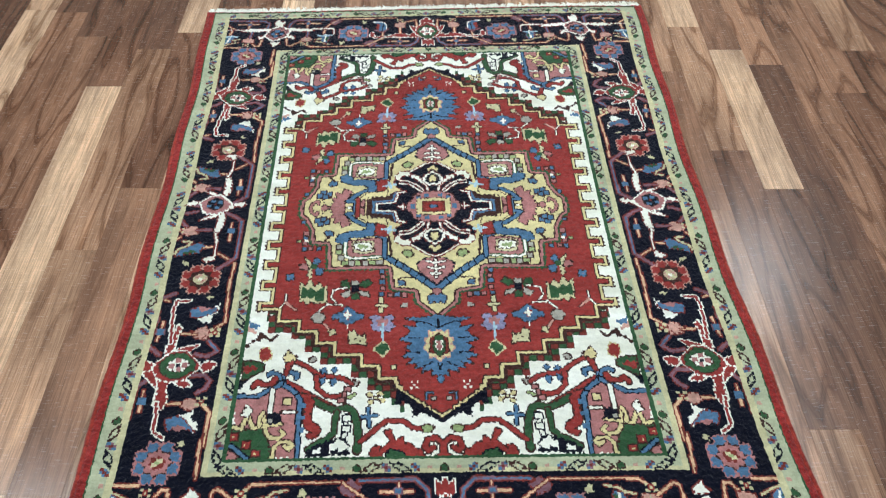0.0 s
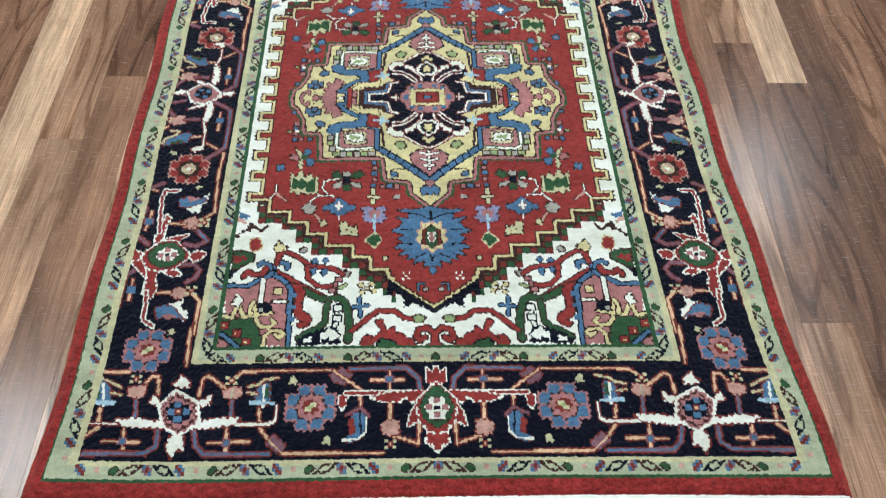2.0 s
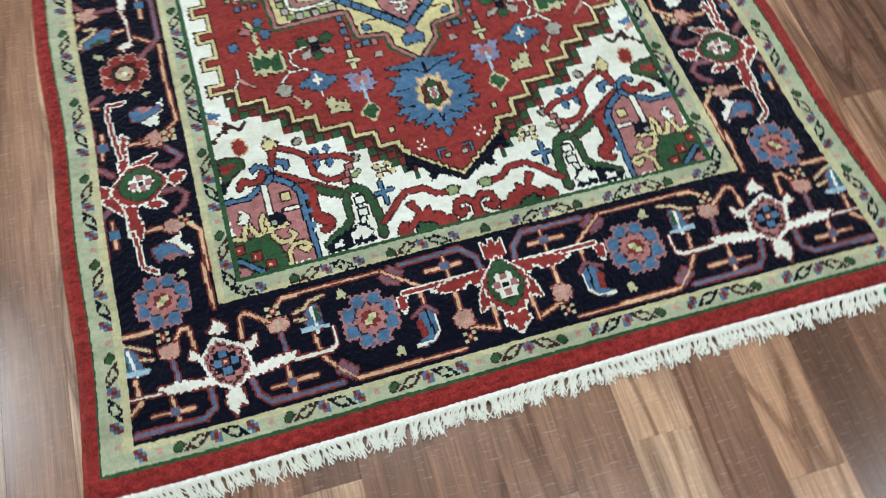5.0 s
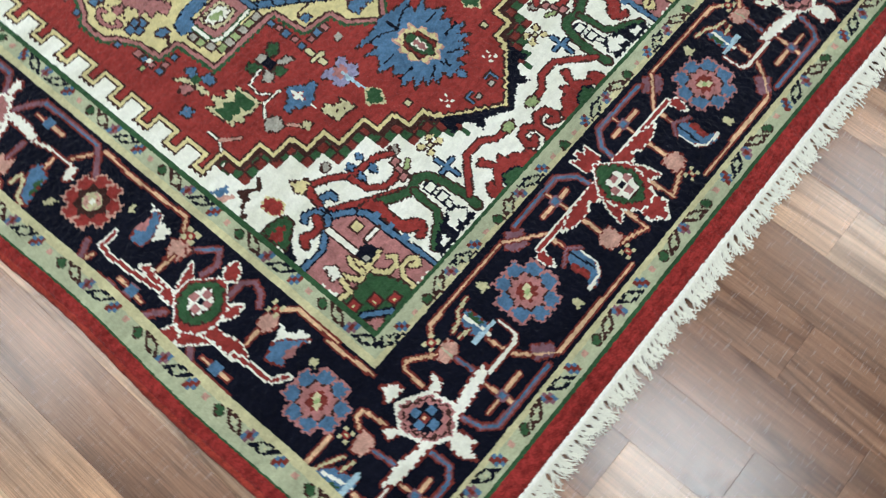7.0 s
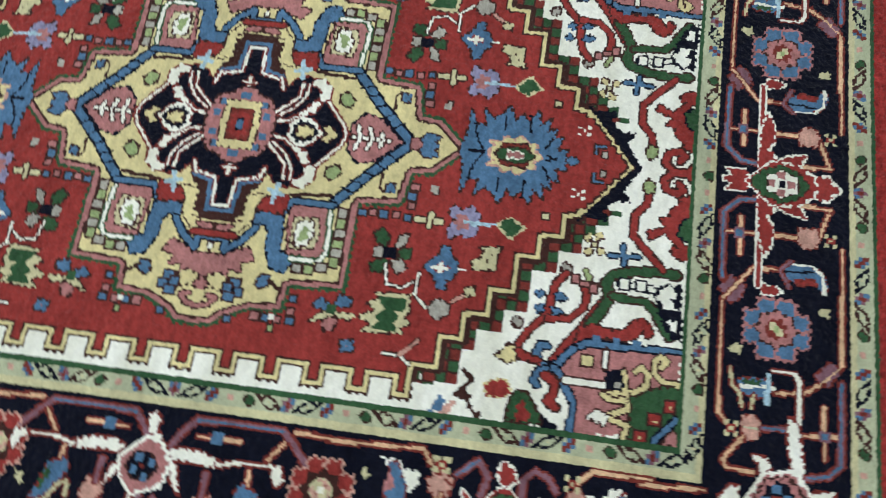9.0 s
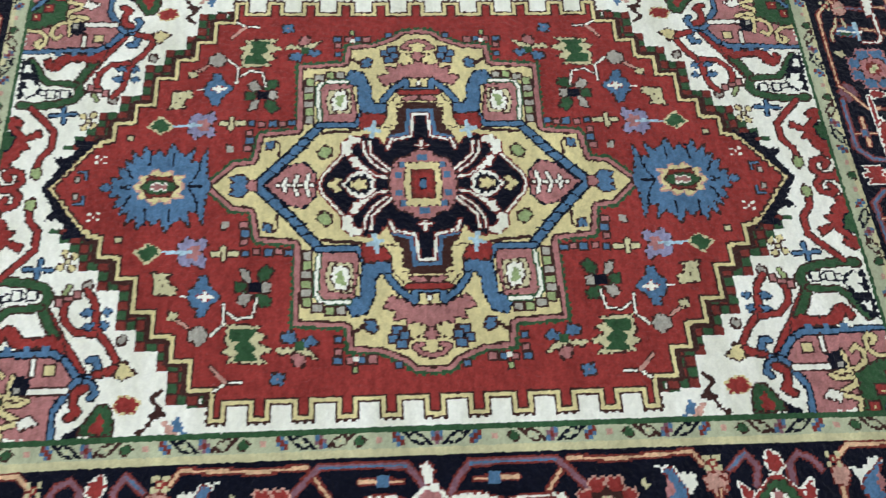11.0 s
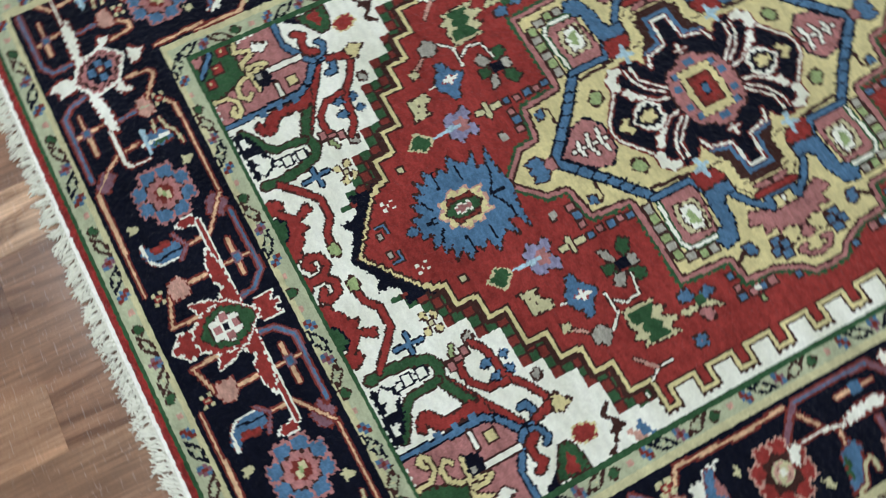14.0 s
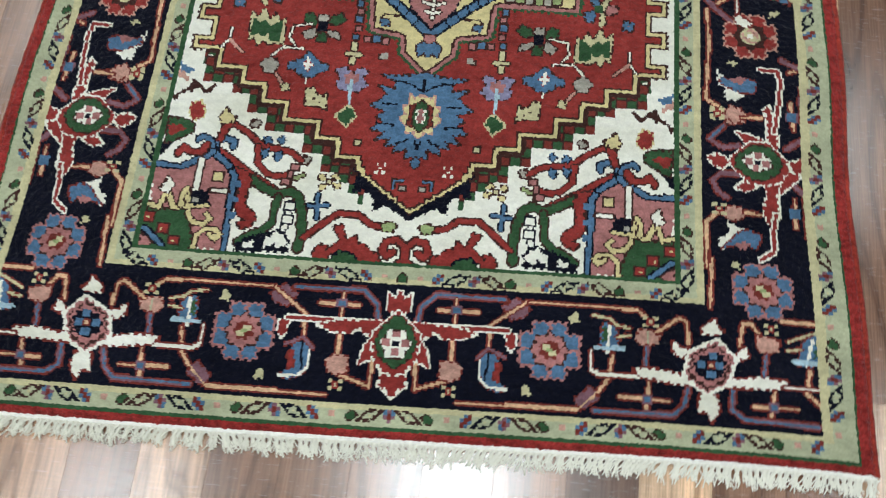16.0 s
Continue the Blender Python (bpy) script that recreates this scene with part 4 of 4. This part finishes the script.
def sweep(bm, path, radius, sides, squash=1.0):
    """A tube along a path of Vectors, thinner where radius says so."""
    loops = []
    for n, p in enumerate(path):
        d = (path[min(n + 1, len(path) - 1)] - path[max(n - 1, 0)]).normalized()
        a = d.cross(Vector((0, 0, 1)))
        a = a.normalized() if a.length > 1e-6 else Vector((1, 0, 0))
        b = a.cross(d)
        r = radius(n / (len(path) - 1)) if callable(radius) else radius
        loops.append([bm.verts.new(p + a * r * math.cos(2 * math.pi * k / sides) + b * r * squash * math.sin(2 * math.pi * k / sides)) for k in range(sides)])
    for lo, hi in zip(loops, loops[1:]):
        for k in range(sides):
            bm.faces.new((lo[k], lo[(k + 1) % sides], hi[(k + 1) % sides], hi[k]))
    bm.faces.new(loops[0][::-1])
    bm.faces.new(loops[-1])


def on_rug(x, y, z):
    u, v = woven(np.float64(x), np.float64(y))
    return Vector((float(u), float(v), z))


RX = NX * KNOT / 2
ENDS = {-1: HALF_Y * KNOT, 1: FAR_Y * KNOT}
for side in (-1, 1):
    bm = bmesh.new()
    wob = random.Random(3 + side)
    path = [on_rug(side * (RX + 0.0005 + wob.uniform(-0.0006, 0.0006)), -ENDS[-1] + (ENDS[-1] + ENDS[1]) * n / 240, 0.0048 + wob.uniform(-0.0004, 0.0004)) for n in range(241)]
    sweep(bm, path, 0.0046, 8)
    for f in bm.faces:
        f.smooth = True
    part("side_binding", bm, BINDING, rug, "overcast red wool side binding")

# ---- cotton fringes: a woven band, then loose twisted tassels ----


def tassel_mesh(seed):
    """A pinch of warp threads that leave the band together and curl apart on the floor."""
    r = random.Random(seed)
    bm = bmesh.new()
    lean = r.uniform(-0.22, 0.22)
    for s in range(8):
        length = r.uniform(0.017, 0.029)
        side = (s - 3.5) / 3.5
        curl = r.uniform(-0.006, 0.006)
        path = []
        for n in range(7):
            k = n / 6
            neck = 1 - 0.68 * math.sin(math.pi * min(1, k * 1.7)) if k < 0.59 else 0.32 + (k - 0.25) * 1.3
            path.append(Vector((side * 0.0042 * neck + lean * length * k + curl * k ** 3, -length * k,
                                0.0055 * (1 - k) ** 1.4 + 0.0016 + r.uniform(0, 0.0022) * k + 0.0009 * math.sin(7 * k + s))))
        sweep(bm, path, lambda k: 0.00125 - 0.0003 * k, 3)
    me = bpy.data.meshes.new("tassel")
    bm.to_mesh(me)
    bm.free()
    me.materials.append(COTTON)
    return me


TASSELS = [tassel_mesh(40 + n) for n in range(12)]
fr = random.Random(8)
for end in (-1, 1):
    bm = bmesh.new()
    rows = []
    for k, (dy, z) in enumerate(((-0.002, 0.0062), (0.001, 0.0076), (0.003, 0.0072), (0.005, 0.0060), (0.006, 0.0032))):
        rows.append([bm.verts.new(on_rug(-RX + 2 * RX * n / 300, end * (ENDS[end] + dy + fr.uniform(-0.0005, 0.0005)), z + fr.uniform(-0.0005, 0.0005))) for n in range(301)])
    for lo, hi in zip(rows, rows[1:]):
        for n in range(300):
            f = bm.faces.new((lo[n], lo[n + 1], hi[n + 1], hi[n]) if end > 0 else (lo[n + 1], lo[n], hi[n], hi[n + 1]))
            f.smooth = True
    fringe = part("fringe", bm, COTTON_WEAVE, rug, "ivory cotton fringe")
    count = 160
    for n in range(count):
        x = -RX + 0.003 + (2 * RX - 0.006) * (n + fr.uniform(-0.2, 0.2)) / (count - 1)
        ob = new("tassel", TASSELS[fr.randrange(12)])
        sway = 14 * math.sin(x * 9 + end) + 10 * math.sin(x * 31 + 2 * end) + fr.gauss(0, 6)
        ob.matrix_basis = Matrix.Translation(on_rug(x, end * (ENDS[end] + 0.0045), 0)) @ pose(0, 0, 0, 0, 0, (180 if end > 0 else 0) + sway) @ Matrix.Diagonal((1, fr.uniform(0.85, 1.2) * (0.98 if end < 0 else 0.82), 1, 1))
        ob.parent = fringe


# ---- green plastic tag hooked into the fringe ----
bm = bmesh.new()
outline = [(math.cos(a) * 0.0112, -0.015 + math.sin(a) * 0.0112) for a in [math.pi + math.pi * k / 10 for k in range(11)]]
outline += [(0.0112, 0.008), (0.0085, 0.012), (-0.0085, 0.012), (-0.0112, 0.008)]
layers = [[bm.verts.new((x * s, (y + 0.007) * s - 0.007, z)) for x, y in outline] for s, z in ((0.97, 0.0), (1.0, 0.001), (1.0, 0.0032), (0.93, 0.0045))]
for lo, hi in zip(layers, layers[1:]):
    for k in range(len(outline)):
        bm.faces.new((lo[k], lo[(k + 1) % len(outline)], hi[(k + 1) % len(outline)], hi[k]))
bm.faces.new(layers[0][::-1])
bm.faces.new(layers[-1])
tag = tagged(part("price_tag", bm, GREEN_TAG), "rounded green plastic tag tucked into the ivory fringe", "tag")
tag.matrix_basis = pose(0.540, -0.884, 0.0055, 3, 0, -3)

# ---- floor: strips of wood laminate laid along y ----
bm = bmesh.new()
box(bm, X0, X1, Y0, Y1, -0.08, -0.0045)
floor = tagged(part("floor", bm, JOINT), "brown multi-tone wood strip laminate floor", "floor", kind="structure")
STRIP, STRIP_AT = 0.0878, 0.722
# strips whose end joints stand where the eye can tell: strip number -> joints along y
KNOWN = {-18: (0.452, -0.62), -17: (-0.119, 0.62), -16: (0.071, 0.70), -19: (0.006, 0.68), -20: (0.803,), 0: (0.066, 0.62), 1: (0.55, -0.15),
         -1: (-0.553, 0.20, 0.733), -2: (-0.002, 0.52), 2: (0.30, -0.35), 3: (0.426,), 4: (0.617,), -9: (0.912, -1.02), -12: (-0.93,), -8: (-1.12, 1.02), -7: (-0.98,), -10: (-1.15,), -11: (-1.05,)}
# (strip, a place along it, how light that plank is)
TONES = [(-18, 0.0, 0.93), (-18, 0.7, 0.25), (-18, -0.8, 0.40), (-17, 0.3, 0.62), (-17, -0.4, 0.72), (-16, 0.4, 0.30), (-16, -0.3, 0.50), (-19, 0.3, 0.42),
         (-19, -0.3, 0.20), (0, 0.3, 0.92), (0, -0.3, 0.14), (0, 0.8, 0.35), (1, 0.3, 0.14), (1, 0.8, 0.50), (1, -0.4, 0.18), (-1, 0.5, 0.66),
         (-1, -0.2, 0.20), (-1, -0.8, 0.66), (-2, 0.2, 0.40), (-2, -0.4, 0.58), (2, 0.0, 0.45), (2, 0.6, 0.42), (3, 0.2, 0.30), (3, 0.9, 0.40), (-20, 0.2, 0.40),
         # near ends of -8 and -9 include some of the operator's dark reflection
         (-6, -1.0, 0.38), (-7, -0.93, 0.78), (-8, -1.0, 0.48), (-9, -0.95, 0.42), (-10, -1.0, 0.30), (-11, -0.95, 0.26), (-12, -1.0, 0.85), (-13, -1.0, 0.40),
         (-4, 0.9, 0.72), (-5, 0.9, 0.36), (-6, 0.9, 0.85), (-7, 0.9, 0.42), (-8, 0.9, 0.66), (-9, 0.85, 0.12), (-9, 1.0, 0.6), (-10, 0.9, 0.62), (-11, 0.9, 0.50)]
rng = random.Random(11)


def plank_mesh(length):
    bm = bmesh.new()
    b, w, h = 0.0002, STRIP / 2 - 0.00008, length / 2 - 0.00008
    rings = [[bm.verts.new((sx * (w - i), sy * (h - i), z)) for sx, sy in ((-1, -1), (1, -1), (1, 1), (-1, 1))]
             for i, z in ((0.0, -0.0044), (0.0, -b), (b, 0.0))]
    for lo, hi in zip(rings, rings[1:]):
        for k in range(4):
            bm.faces.new((lo[k], lo[(k + 1) % 4], hi[(k + 1) % 4], hi[k]))
    bm.faces.new(rings[-1])
    me = bpy.data.meshes.new("plank")
    bm.to_mesh(me)
    bm.free()
    me.materials.append(OAK)
    return me


PLANKS = {}
for s in range(-44, 29):
    xc = STRIP_AT + (s + 0.5) * STRIP
    if xc - STRIP / 2 < X0 or xc + STRIP / 2 > X1:
        continue
    cuts = list(KNOWN.get(s, ()))
    y = min(cuts) if cuts else 1.8 + rng.uniform(-0.3, 0.3)
    while y > Y0 + 0.3:
        y -= rng.choice((0.55, 0.75, 0.95, 1.15))
        cuts.append(y)
    y = max(cuts)
    while y < Y1 - 0.3:
        y += rng.choice((0.55, 0.75, 0.95, 1.15))
        cuts.append(y)
    cuts = sorted([Y0, Y1] + [c for c in cuts if Y0 + 0.1 < c < Y1 - 0.1])
    for a, b in zip(cuts, cuts[1:]):
        size = round(b - a, 3)
        me = PLANKS.setdefault(size, None) or plank_mesh(size)
        PLANKS[size] = me
        ob = new("plank", me)
        tone = next((v for k, y, v in TONES if k == s and a < y < b), rng.choice((0.12, 0.25, 0.36, 0.48, 0.62, 0.78, 0.94)) + rng.uniform(-0.06, 0.06))
        ob.color = (tone, rng.random(), 0, 1)
        ob.location = (xc, (a + b) / 2, 0)
        ob.parent = floor
